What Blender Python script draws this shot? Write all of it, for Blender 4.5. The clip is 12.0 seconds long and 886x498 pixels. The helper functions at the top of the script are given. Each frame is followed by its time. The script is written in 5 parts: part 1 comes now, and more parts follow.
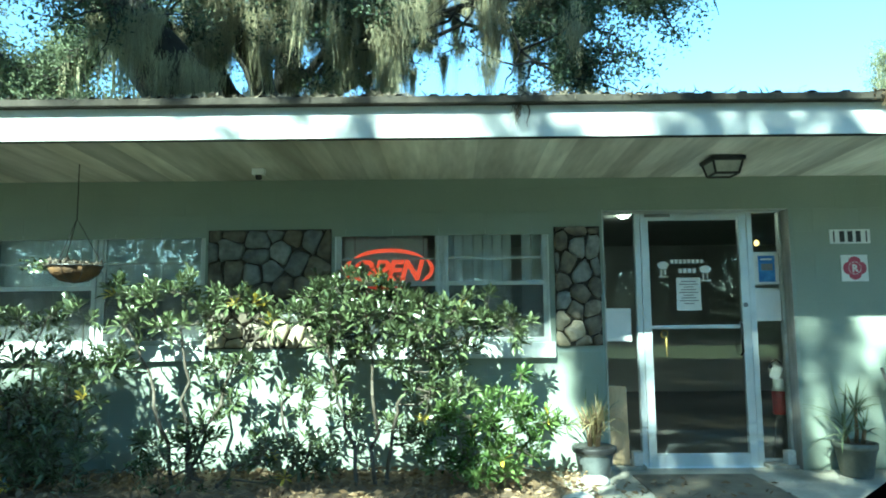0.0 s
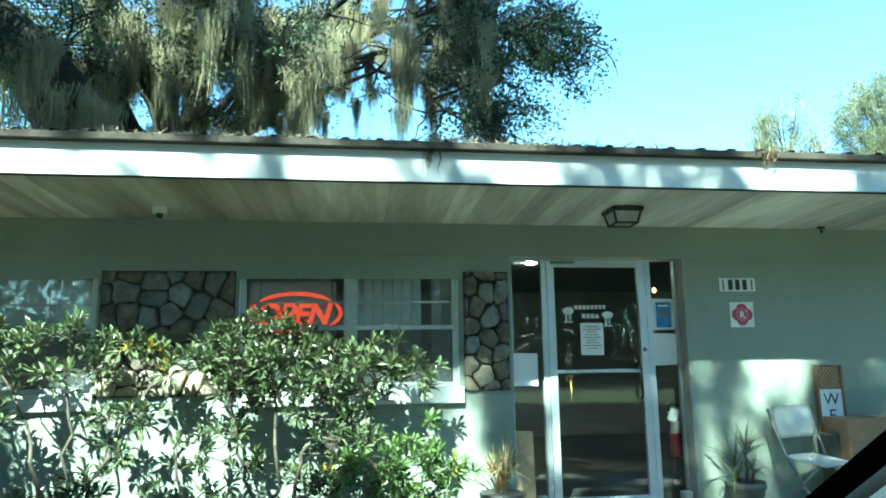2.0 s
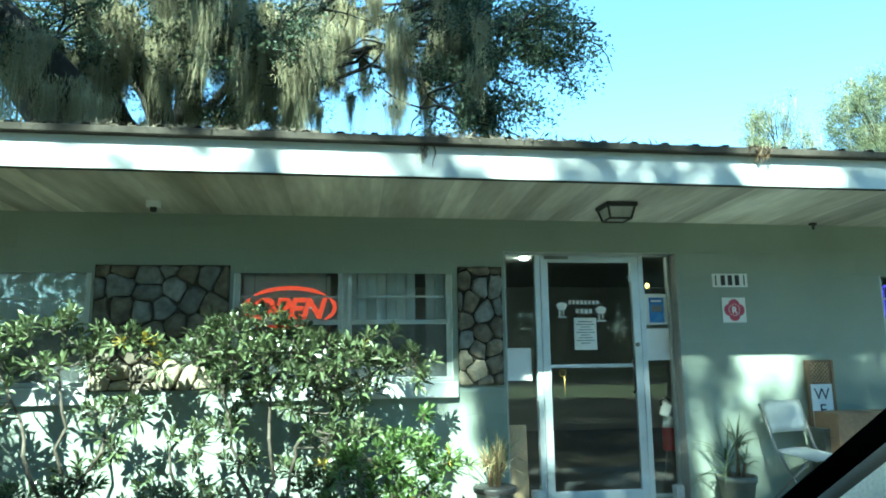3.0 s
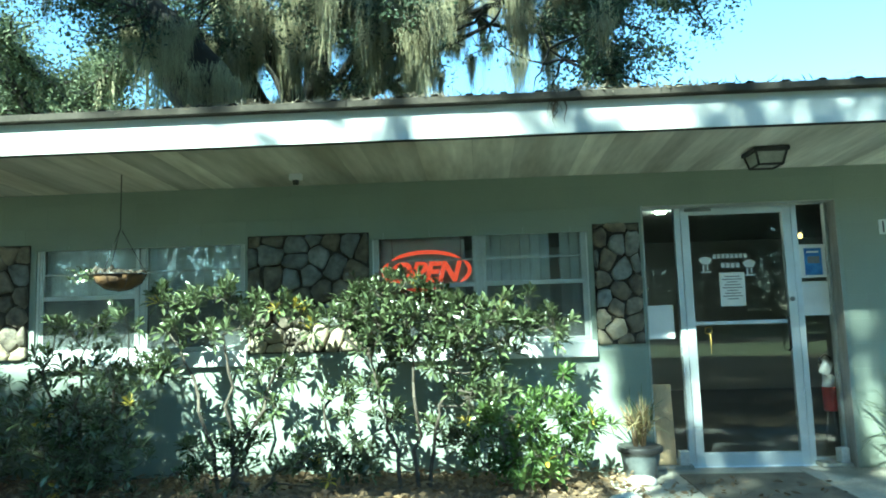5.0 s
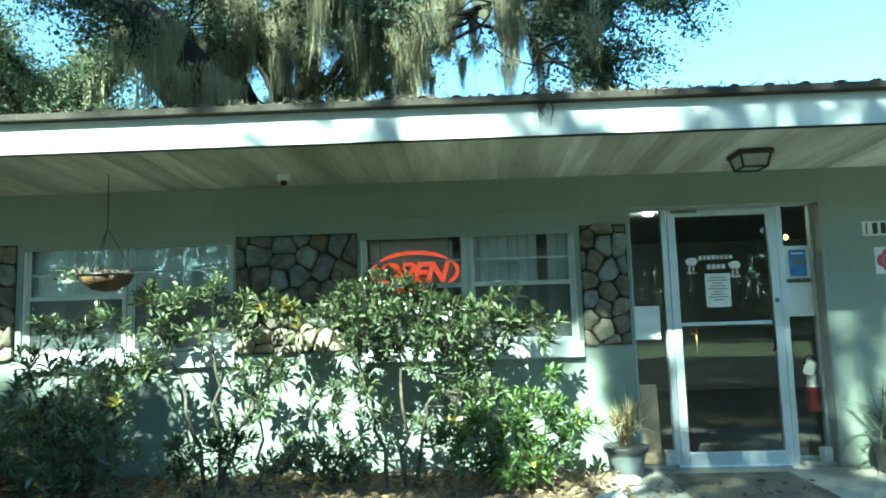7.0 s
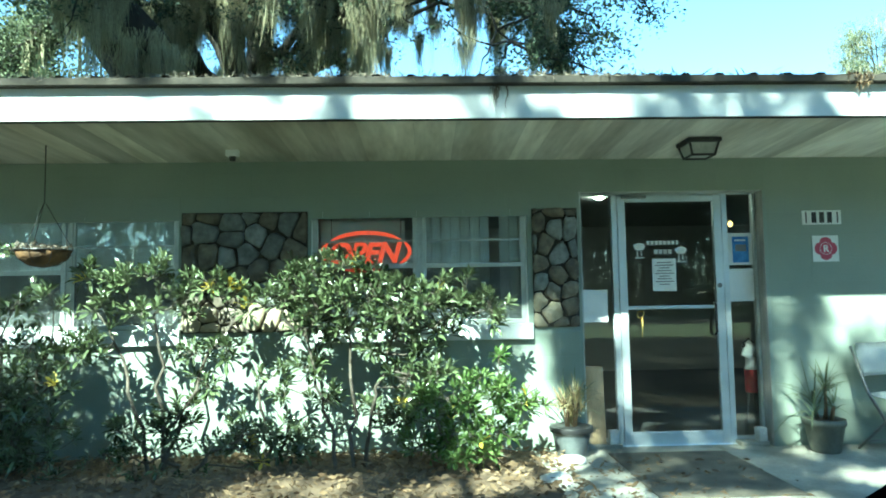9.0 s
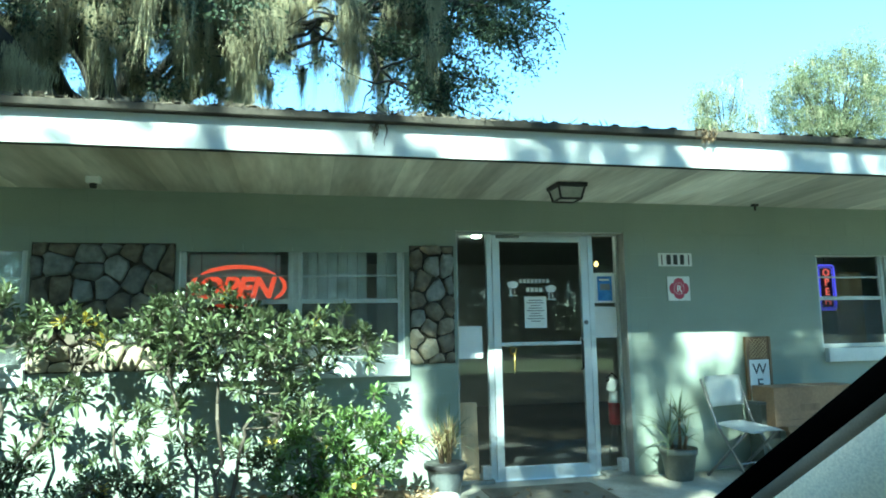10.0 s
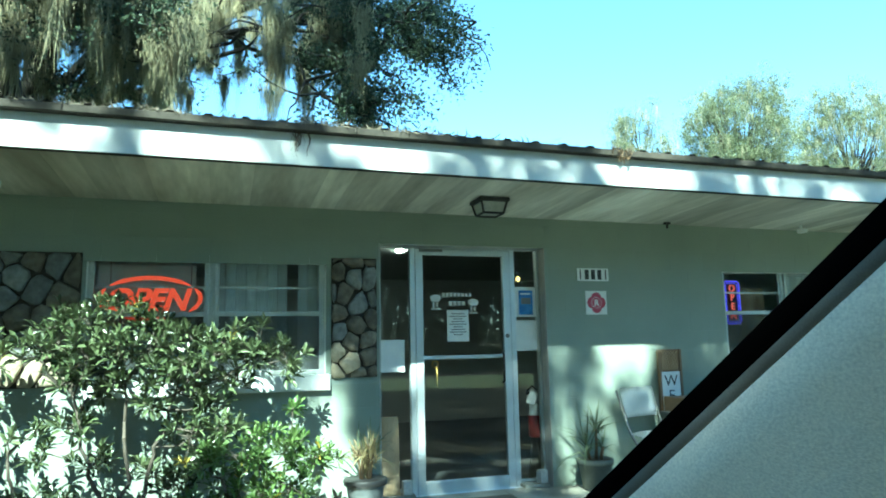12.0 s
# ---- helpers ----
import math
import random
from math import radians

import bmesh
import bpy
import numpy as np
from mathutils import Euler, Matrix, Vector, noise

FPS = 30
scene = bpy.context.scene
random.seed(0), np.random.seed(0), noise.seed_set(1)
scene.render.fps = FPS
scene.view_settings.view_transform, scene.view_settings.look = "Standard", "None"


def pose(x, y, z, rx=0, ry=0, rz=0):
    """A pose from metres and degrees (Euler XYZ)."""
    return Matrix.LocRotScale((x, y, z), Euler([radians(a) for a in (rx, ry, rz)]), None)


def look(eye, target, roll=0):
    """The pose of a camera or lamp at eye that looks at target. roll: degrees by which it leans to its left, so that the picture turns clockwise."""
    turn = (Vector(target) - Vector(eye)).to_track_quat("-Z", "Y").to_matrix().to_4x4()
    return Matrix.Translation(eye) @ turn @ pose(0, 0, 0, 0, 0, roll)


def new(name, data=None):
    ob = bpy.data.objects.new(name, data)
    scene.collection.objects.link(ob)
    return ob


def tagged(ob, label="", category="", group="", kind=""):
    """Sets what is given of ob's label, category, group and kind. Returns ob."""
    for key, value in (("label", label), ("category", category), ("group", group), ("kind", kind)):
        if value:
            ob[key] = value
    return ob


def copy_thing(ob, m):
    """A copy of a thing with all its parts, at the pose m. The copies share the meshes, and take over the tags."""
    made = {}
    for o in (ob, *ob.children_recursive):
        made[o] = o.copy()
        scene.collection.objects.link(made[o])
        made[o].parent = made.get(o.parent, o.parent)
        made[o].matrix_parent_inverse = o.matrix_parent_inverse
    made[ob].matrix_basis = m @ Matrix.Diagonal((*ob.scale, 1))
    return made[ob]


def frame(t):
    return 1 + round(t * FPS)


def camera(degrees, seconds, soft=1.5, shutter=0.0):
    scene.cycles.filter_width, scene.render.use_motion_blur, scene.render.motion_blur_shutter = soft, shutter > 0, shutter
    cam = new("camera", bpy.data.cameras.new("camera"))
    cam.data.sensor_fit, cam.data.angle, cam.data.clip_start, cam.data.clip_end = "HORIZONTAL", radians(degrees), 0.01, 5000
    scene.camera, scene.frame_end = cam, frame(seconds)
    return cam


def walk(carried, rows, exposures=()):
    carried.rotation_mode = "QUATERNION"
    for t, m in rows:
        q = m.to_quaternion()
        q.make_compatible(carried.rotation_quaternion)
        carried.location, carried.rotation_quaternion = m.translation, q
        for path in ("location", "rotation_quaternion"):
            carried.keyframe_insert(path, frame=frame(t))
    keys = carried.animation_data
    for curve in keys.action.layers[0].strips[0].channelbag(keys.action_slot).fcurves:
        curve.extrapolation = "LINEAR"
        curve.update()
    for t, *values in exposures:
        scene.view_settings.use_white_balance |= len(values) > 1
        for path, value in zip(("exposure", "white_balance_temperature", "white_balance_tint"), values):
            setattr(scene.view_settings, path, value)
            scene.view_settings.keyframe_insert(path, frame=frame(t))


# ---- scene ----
cam = camera(66.4, 12.0, 1.9)

PATH = [
    (0, (-0.308, -5.786, 1.302), (-0.328, -3.797, 1.502), -0.6),
    (0.5, (-0.307, -5.765, 1.305), (-0.201, -3.787, 1.578), -0.3),
    (1, (-0.309, -5.766, 1.298), (-0.13, -3.797, 1.595), -0.7),
    (1.5, (-0.305, -5.775, 1.298), (-0.087, -3.813, 1.62), -0.9),
    (2, (-0.305, -5.771, 1.298), (-0.061, -3.813, 1.626), -0.8),
    (2.5, (-0.313, -5.774, 1.296), (-0.049, -3.818, 1.621), -0.7),
    (3, (-0.313, -5.779, 1.293), (-0.05, -3.821, 1.607), -0.7),
    (3.5, (-0.333, -5.777, 1.278), (-0.235, -3.799, 1.556), -0.6),
    (3.7, (-0.335, -5.765, 1.278), (-0.329, -3.782, 1.538), -0.5),
    (5.3, (-0.384, -5.763, 1.29), (-0.492, -3.777, 1.499), -1.7),
    (5.5, (-0.367, -5.759, 1.287), (-0.477, -3.773, 1.497), -1.6),
    (6, (-0.357, -5.765, 1.284), (-0.48, -3.779, 1.492), -1.4),
    (6.5, (-0.339, -5.784, 1.297), (-0.442, -3.798, 1.504), -1.5),
    (7, (-0.344, -5.783, 1.29), (-0.426, -3.796, 1.5), -1.7),
    (9, (-0.325, -5.761, 1.318), (-0.274, -3.766, 1.46), -1.0),
    (9.5, (-0.32, -5.771, 1.326), (-0.097, -3.793, 1.515), -0.6),
    (10, (-0.295, -5.773, 1.322), (0.103, -3.828, 1.563), -1.0),
    (10.5, (-0.285, -5.769, 1.314), (0.25, -3.86, 1.578), -1.4),
    (11, (-0.285, -5.765, 1.309), (0.324, -3.881, 1.587), -1.4),
    (11.5, (-0.28, -5.773, 1.295), (0.349, -3.896, 1.579), -1.4),
    (12, (-0.276, -5.768, 1.287), (0.334, -3.885, 1.574), -1.2),
]
walk(cam, [(t, look(eye, target, roll)) for t, eye, target, roll in PATH], [(0.0, 2.58, 5520, -26), (1.5, 2.61, 5550, -26), (2.5, 2.55, 5420, -26), (3.5, 2.56, 5540, -26), (9.0, 2.61, 5550, -26), (10.0, 2.64, 5490, -26), (11.5, 2.47, 5370, -26), (12.0, 2.47, 5370, -26)])

# ---- world and sun ----
SUN = Vector((-0.40, -1.0, 1.02)).normalized()
world = bpy.data.worlds.new("sky")
scene.world = world
world.use_nodes = True
wn = world.node_tree.nodes
sky = wn.new("ShaderNodeTexSky")
sky.sky_type, sky.sun_disc = "NISHITA", False
sky.sun_elevation, sky.sun_rotation = math.asin(SUN.z), math.atan2(SUN.x, SUN.y)
sky.air_density, sky.dust_density, sky.ozone_density = 1.0, 0.2, 3.6
wn["Background"].inputs["Strength"].default_value = 0.100
world.node_tree.links.new(sky.outputs["Color"], wn["Background"].inputs["Color"])
sun = new("sun", bpy.data.lights.new("sun", "SUN"))
sun.data.energy, sun.data.angle, sun.data.color = 4.8, radians(0.53), (1.0, 0.95, 0.87)
sun.matrix_world = look(SUN * 30, (0, 0, 0))


# ---- materials ----
def material(name, c1, c2, scale=4.0, rough=0.6, bump=0.15, fine=60.0, metal=0.0, stretch=(1, 1, 1), vary=0.0, island=0.0, sheen=0.5, trans=0.0, grain=0.14):
    """A surface of two tones in large blotches, with fine grain in tone and relief; vary: tone from object to object, island: from piece to piece."""
    m = bpy.data.materials.new(name)
    m.use_nodes = True
    n, k = m.node_tree.nodes, m.node_tree.links
    p = n["Principled BSDF"]
    geo = n.new("ShaderNodeNewGeometry")
    mp = n.new("ShaderNodeMapping")
    mp.inputs["Scale"].default_value = stretch
    k.new(geo.outputs["Position"], mp.inputs["Vector"])
    big, small = n.new("ShaderNodeTexNoise"), n.new("ShaderNodeTexNoise")
    for tex, s, d in ((big, scale, 4.0), (small, fine, 3.0)):
        tex.inputs["Scale"].default_value, tex.inputs["Detail"].default_value = s, d
        k.new(mp.outputs["Vector"], tex.inputs["Vector"])
    ramp = n.new("ShaderNodeMapRange")
    ramp.inputs["From Min"].default_value, ramp.inputs["From Max"].default_value = 0.3, 0.7
    k.new(big.outputs["Fac"], ramp.inputs["Value"])
    mix = n.new("ShaderNodeMix")
    mix.data_type = "RGBA"
    mix.inputs["A"].default_value, mix.inputs["B"].default_value = (*c1, 1), (*c2, 1)
    k.new(ramp.outputs["Result"], mix.inputs["Factor"])
    hsv = n.new("ShaderNodeHueSaturation")
    k.new(mix.outputs["Result"], hsv.inputs["Color"])
    tone = n.new("ShaderNodeMapRange")
    tone.inputs["From Min"].default_value, tone.inputs["From Max"].default_value = 0.25, 0.75
    tone.inputs["To Min"].default_value, tone.inputs["To Max"].default_value = 1 - grain, 1 + grain
    k.new(small.outputs["Fac"], tone.inputs["Value"])
    last = tone.outputs["Result"]
    if vary or island:
        src = n.new("ShaderNodeObjectInfo").outputs["Random"] if vary else geo.outputs["Random Per Island"]
        r = n.new("ShaderNodeMapRange")
        a = vary or island
        r.inputs["To Min"].default_value, r.inputs["To Max"].default_value = 1 - a, 1 + a
        k.new(src, r.inputs["Value"])
        mul = n.new("ShaderNodeMath")
        mul.operation = "MULTIPLY"
        k.new(last, mul.inputs[0])
        k.new(r.outputs["Result"], mul.inputs[1])
        last = mul.outputs["Value"]
    k.new(last, hsv.inputs["Value"])
    k.new(hsv.outputs["Color"], p.inputs["Base Color"])
    rr = n.new("ShaderNodeMapRange")
    rr.inputs["To Min"].default_value, rr.inputs["To Max"].default_value = max(0.02, rough - 0.12), min(1, rough + 0.12)
    k.new(big.outputs["Fac"], rr.inputs["Value"])
    k.new(rr.outputs["Result"], p.inputs["Roughness"])
    p.inputs["Metallic"].default_value = metal
    p.inputs["Specular IOR Level"].default_value = sheen
    if bump:
        b = n.new("ShaderNodeBump")
        b.inputs["Strength"].default_value, b.inputs["Distance"].default_value = bump, 0.01
        k.new(small.outputs["Fac"], b.inputs["Height"])
        k.new(b.outputs["Normal"], p.inputs["Normal"])
    if trans:
        t, add = n.new("ShaderNodeBsdfTranslucent"), n.new("ShaderNodeMixShader")
        k.new(hsv.outputs["Color"], t.inputs["Color"])
        add.inputs["Fac"].default_value = trans
        k.new(p.outputs["BSDF"], add.inputs[1])
        k.new(t.outputs["BSDF"], add.inputs[2])
        k.new(add.outputs["Shader"], n["Material Output"].inputs["Surface"])
    return m


def glass(name, tint, rough=0.0):
    m = bpy.data.materials.new(name)
    m.use_nodes = True
    p = m.node_tree.nodes["Principled BSDF"]
    p.inputs["Base Color"].default_value = (*tint, 1)
    p.inputs["Transmission Weight"].default_value = 1.0
    p.inputs["Roughness"].default_value, p.inputs["IOR"].default_value = rough, 1.5
    return m


def glow(name, colour, strength):
    m = bpy.data.materials.new(name)
    m.use_nodes = True
    p = m.node_tree.nodes["Principled BSDF"]
    p.inputs["Base Color"].default_value = (*colour, 1)
    p.inputs["Emission Color"].default_value = (*colour, 1)
    p.inputs["Emission Strength"].default_value = strength
    return m


def mesh_screen(name, colour, cover):
    """Fine wire cloth that lets part of the light through."""
    m = bpy.data.materials.new(name)
    m.use_nodes = True
    n, k = m.node_tree.nodes, m.node_tree.links
    n["Principled BSDF"].inputs["Base Color"].default_value = (*colour, 1)
    n["Principled BSDF"].inputs["Roughness"].default_value = 0.7
    t, mix = n.new("ShaderNodeBsdfTransparent"), n.new("ShaderNodeMixShader")
    mix.inputs["Fac"].default_value = cover
    k.new(t.outputs["BSDF"], mix.inputs[1])
    k.new(n["Principled BSDF"].outputs["BSDF"], mix.inputs[2])
    k.new(mix.outputs["Shader"], n["Material Output"].inputs["Surface"])
    return m


M_SCREEN = mesh_screen("dark wire cloth", (0.05, 0.06, 0.06), 0.36)
M_WALL = material("sage paint", (0.235, 0.277, 0.228), (0.283, 0.325, 0.272), 1.3, 0.6, 0.25, 90, vary=0.02, grain=0.05)
M_MORTAR = material("painted joint", (0.24, 0.287, 0.245), (0.29, 0.337, 0.293), 1.3, 0.65, 0.2, 90)
M_FASCIA = material("white fascia paint", (0.62, 0.655, 0.635), (0.71, 0.735, 0.705), 1.6, 0.45, 0.06, 30, grain=0.03)
M_SOFFIT = material("stained soffit panel", (0.34, 0.32, 0.26), (0.76, 0.75, 0.68), 2.2, 0.6, 0.05, 16, stretch=(1.5, 0.2, 1), island=0.34)
M_ROOF = material("weathered brown metal", (0.011, 0.0095, 0.008), (0.022, 0.0195, 0.016), 5, 0.8, 0.1, 40, sheen=0.2)
M_DRIP = material("weathered brown edge metal", (0.040, 0.036, 0.029), (0.075, 0.067, 0.055), 7, 0.8, 0.12, 40, sheen=0.2)
M_STONE = material("veneer stone", (0.085, 0.073, 0.055), (0.235, 0.205, 0.15), 11, 0.7, 1.0, 32, vary=0.35)
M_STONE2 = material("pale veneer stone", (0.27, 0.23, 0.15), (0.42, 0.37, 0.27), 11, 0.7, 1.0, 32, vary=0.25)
M_STONE3 = material("grey veneer stone", (0.10, 0.105, 0.10), (0.25, 0.26, 0.245), 11, 0.7, 1.0, 32, vary=0.3)
M_BED = material("dark mortar bed", (0.028, 0.025, 0.019), (0.06, 0.052, 0.04), 12, 0.9, 0.4, 60)
M_ALU = material("aluminium frame", (0.60, 0.65, 0.66), (0.72, 0.76, 0.77), 4, 0.38, 0.03, 80, metal=0.5, grain=0.04)
M_WINALU = material("dull aluminium window frame", (0.42, 0.45, 0.43), (0.56, 0.59, 0.56), 6, 0.45, 0.05, 80, metal=0.4)
M_JAMB = material("weathered casing", (0.26, 0.25, 0.22), (0.38, 0.37, 0.33), 6, 0.7, 0.2, 60, stretch=(3, 3, 0.5))
M_LIP = material("bright aluminium lip", (0.66, 0.69, 0.66), (0.80, 0.82, 0.79), 6, 0.42, 0.03, 80, grain=0.04)
M_SILL = material("white sill paint", (0.56, 0.60, 0.58), (0.70, 0.73, 0.70), 4, 0.5, 0.15, 60, grain=0.05)
M_GLASS = glass("clear pane", (0.94, 0.98, 0.97))
M_CONC = material("concrete walk", (0.20, 0.19, 0.15), (0.46, 0.44, 0.37), 1.9, 0.8, 0.35, 45)
M_LOT = material("leaf-strewn worn asphalt", (0.06, 0.052, 0.036), (0.13, 0.11, 0.075), 1.2, 0.95, 0.4, 60, sheen=0.1)
M_MULCH = material("leaf mulch", (0.075, 0.05, 0.03), (0.16, 0.115, 0.07), 6, 0.9, 0.6, 50)
M_LITTER = material("dry leaf", (0.13, 0.085, 0.045), (0.28, 0.20, 0.115), 3, 0.7, 0.1, 50, island=0.4, trans=0.2)
M_GRASS = material("lawn", (0.055, 0.078, 0.022), (0.14, 0.155, 0.055), 0.4, 0.9, 0.5, 30)
M_ASPHALT = material("asphalt", (0.034, 0.031, 0.026), (0.058, 0.052, 0.042), 1.5, 0.95, 0.4, 80, sheen=0.1)
M_LEAF = material("glossy shrub leaf", (0.056, 0.078, 0.034), (0.132, 0.163, 0.077), 5, 0.28, 0.05, 70, island=0.5, trans=0.10, sheen=0.75)
M_LEAFY = material("yellow green shrub leaf", (0.085, 0.145, 0.042), (0.165, 0.235, 0.075), 5, 0.28, 0.05, 70, island=0.35, trans=0.3)
M_YELLOW = material("yellowed leaf", (0.55, 0.42, 0.05), (0.65, 0.55, 0.12), 5, 0.5, 0.05, 70, island=0.2, trans=0.3)
M_STEM = material("shrub stem bark", (0.06, 0.05, 0.037), (0.13, 0.11, 0.085), 14, 0.8, 0.4, 80)
M_BARK = material("oak bark", (0.014, 0.012, 0.009), (0.038, 0.032, 0.025), 6, 0.9, 0.7, 30, stretch=(1, 1, 0.35))
M_OAK = material("oak leaf", (0.035, 0.052, 0.03), (0.075, 0.10, 0.055), 1.5, 0.55, 0.0, 20, island=0.45, trans=0.2, sheen=0.25)
# lighter copy of the oak leaf, with sunlight put into its colour
M_OAKLIT = material("sunlit oak leaf", (0.062, 0.08, 0.042), (0.135, 0.155, 0.085), 0.8, 0.6, 0.0, 20, island=0.5, trans=0.25, sheen=0.2)
# the haze of distance is put into this paler oak leaf colour
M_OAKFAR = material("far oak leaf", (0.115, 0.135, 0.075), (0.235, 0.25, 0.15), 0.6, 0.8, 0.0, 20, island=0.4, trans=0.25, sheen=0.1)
M_MOSS = material("spanish moss", (0.16, 0.148, 0.088), (0.44, 0.405, 0.25), 0.9, 0.9, 0.0, 25, island=0.3, trans=0.25)
M_WOOD = material("raw plywood", (0.42, 0.30, 0.16), (0.55, 0.42, 0.25), 3, 0.7, 0.1, 40, stretch=(4, 4, 0.5))
M_BROWN = material("brown wood", (0.14, 0.085, 0.045), (0.24, 0.16, 0.09), 4, 0.65, 0.15, 50, stretch=(4, 4, 0.6))
M_WHITE = material("white plastic", (0.72, 0.75, 0.75), (0.80, 0.82, 0.81), 3, 0.4, 0.03, 60, grain=0.03)
M_PAPER = material("paper", (0.74, 0.76, 0.74), (0.82, 0.83, 0.80), 6, 0.8, 0.02, 60, grain=0.02)
M_BLUE = material("blue print", (0.03, 0.13, 0.42), (0.10, 0.28, 0.6), 12, 0.5, 0.0, 60)
M_RED = material("red paint", (0.40, 0.03, 0.03), (0.50, 0.05, 0.05), 6, 0.4, 0.03, 60)
M_CROSS = material("maroon print", (0.36, 0.05, 0.09), (0.44, 0.07, 0.12), 6, 0.5, 0.02, 60)
M_BLACK = material("black metal", (0.012, 0.012, 0.012), (0.03, 0.03, 0.03), 8, 0.45, 0.08, 60)
M_INK = material("black ink", (0.02, 0.02, 0.02), (0.035, 0.035, 0.035), 8, 0.6, 0.0, 60)
M_GREYMETAL = material("grey tube metal", (0.18, 0.18, 0.175), (0.27, 0.27, 0.26), 8, 0.4, 0.03, 60, metal=0.6)
M_POT1 = material("blue grey glazed pot", (0.075, 0.088, 0.090), (0.125, 0.138, 0.138), 6, 0.35, 0.08, 40)
M_POT2 = material("dark plastic pot", (0.075, 0.085, 0.072), (0.12, 0.13, 0.11), 6, 0.5, 0.08, 40)
M_SOIL = material("potting soil", (0.05, 0.035, 0.025), (0.10, 0.075, 0.05), 20, 0.95, 0.6, 60)
M_STRAP = material("strap leaf", (0.22, 0.19, 0.09), (0.46, 0.38, 0.20), 4, 0.5, 0.05, 50, island=0.4, trans=0.2)
M_STRAPG = material("dark strap leaf", (0.10, 0.13, 0.065), (0.19, 0.22, 0.12), 4, 0.5, 0.05, 50, island=0.35, trans=0.2)
M_COIR = material("coconut fibre liner", (0.05, 0.03, 0.015), (0.16, 0.085, 0.03), 9, 0.9, 0.7, 50)
M_INWALL = material("interior wall paint", (0.42, 0.44, 0.42), (0.50, 0.52, 0.50), 1.5, 0.7, 0.05, 60)
M_INFLOOR = material("interior floor", (0.035, 0.038, 0.038), (0.06, 0.062, 0.06), 2, 0.5, 0.05, 60)
M_BLIND = material("pale blind vinyl", (0.70, 0.74, 0.73), (0.80, 0.83, 0.815), 3, 0.5, 0.04, 60, vary=0.08)
M_WALKPATCH = material("dark rubber mat", (0.085, 0.075, 0.055), (0.17, 0.15, 0.11), 5, 0.9, 0.5, 70)
M_ROCK = material("pale rock", (0.50, 0.49, 0.44), (0.66, 0.65, 0.60), 8, 0.85, 0.6, 40)
M_CARD = material("brown cardboard", (0.20, 0.13, 0.075), (0.29, 0.195, 0.115), 4, 0.8, 0.06, 50)
M_TRIM = material("grey trim weave", (0.66, 0.595, 0.46), (0.78, 0.705, 0.55), 6, 0.9, 0.16, 500, grain=0.16)
M_EDGE = material("dark grey trim", (0.10, 0.094, 0.078), (0.15, 0.14, 0.118), 14, 0.9, 0.05, 900, sheen=0.1)
M_SEAL = material("black seal rubber", (0.001, 0.001, 0.001), (0.002, 0.002, 0.002), 8, 0.95, 0.0, 90, sheen=0.0)
M_CAR = material("dark car paint", (0.02, 0.022, 0.026), (0.03, 0.032, 0.036), 2, 0.25, 0.0, 60)
M_OPEN = glow("red sign tube", (1.0, 0.10, 0.05), 0.135)
M_BACKING = material("grey sign backing", (0.62, 0.76, 0.73), (0.70, 0.84, 0.81), 5, 0.7, 0.02, 60)
M_PURPLE = glow("violet sign tube", (0.16, 0.12, 1.0), 0.15)
M_REDTUBE = glow("small red sign tube", (1.0, 0.15, 0.12), 0.13)
M_LAMP = glow("lamp diffuser", (1.0, 0.93, 0.8), 45.0)
M_BULB = glow("warm bulb", (1.0, 0.62, 0.18), 0.8)
M_FROST = material("frosted lamp glass", (0.36, 0.37, 0.34), (0.50, 0.51, 0.47), 6, 0.4, 0.02, 60)


# ---- mesh helpers ----
def thing(name, label, category, group="", kind="", at=(0, 0, 0), turn=0.0):
    ob = new(name)
    ob.empty_display_size = 0.1
    ob.matrix_world = pose(*at, 0, 0, turn)
    return tagged(ob, label, category, group, kind)


def part(name, bm, mat, parent=None, label="", kind="", smooth=False):
    me = bpy.data.meshes.new(name)
    bm.to_mesh(me)
    bm.free()
    me.materials.append(mat)
    if smooth:
        me.polygons.foreach_set("use_smooth", [True] * len(me.polygons))
    ob = new(name, me)
    ob.parent = parent
    return tagged(ob, label, "", "", kind)


def mesh_part(name, verts, faces, mat, parent=None, label="", kind=""):
    me = bpy.data.meshes.new(name)
    me.from_pydata(verts if isinstance(verts, list) else verts.tolist(), [], faces if isinstance(faces, list) else faces.tolist())
    me.materials.append(mat)
    ob = new(name, me)
    ob.parent = parent
    return tagged(ob, label, "", "", kind)


def same_mesh(ob, parent, m):
    """Another object on the same mesh."""
    o = new(ob.name.split(".")[0], ob.data)
    o.parent = parent
    o.matrix_basis = m
    for key in ("label", "kind"):
        if key in ob:
            o[key] = ob[key]
    return o


def box(x0, x1, y0, y1, z0, z1, bevel=0.0, bm=None):
    bm = bm or bmesh.new()
    made = bmesh.ops.create_cube(bm, size=1)["verts"]
    bmesh.ops.scale(bm, vec=(x1 - x0, y1 - y0, z1 - z0), verts=made)
    bmesh.ops.translate(bm, vec=((x0 + x1) / 2, (y0 + y1) / 2, (z0 + z1) / 2), verts=made)
    if bevel:
        edges = list({e for v in made for e in v.link_edges})
        bmesh.ops.bevel(bm, geom=edges, offset=bevel, segments=2, affect="EDGES", profile=0.6)
    return bm


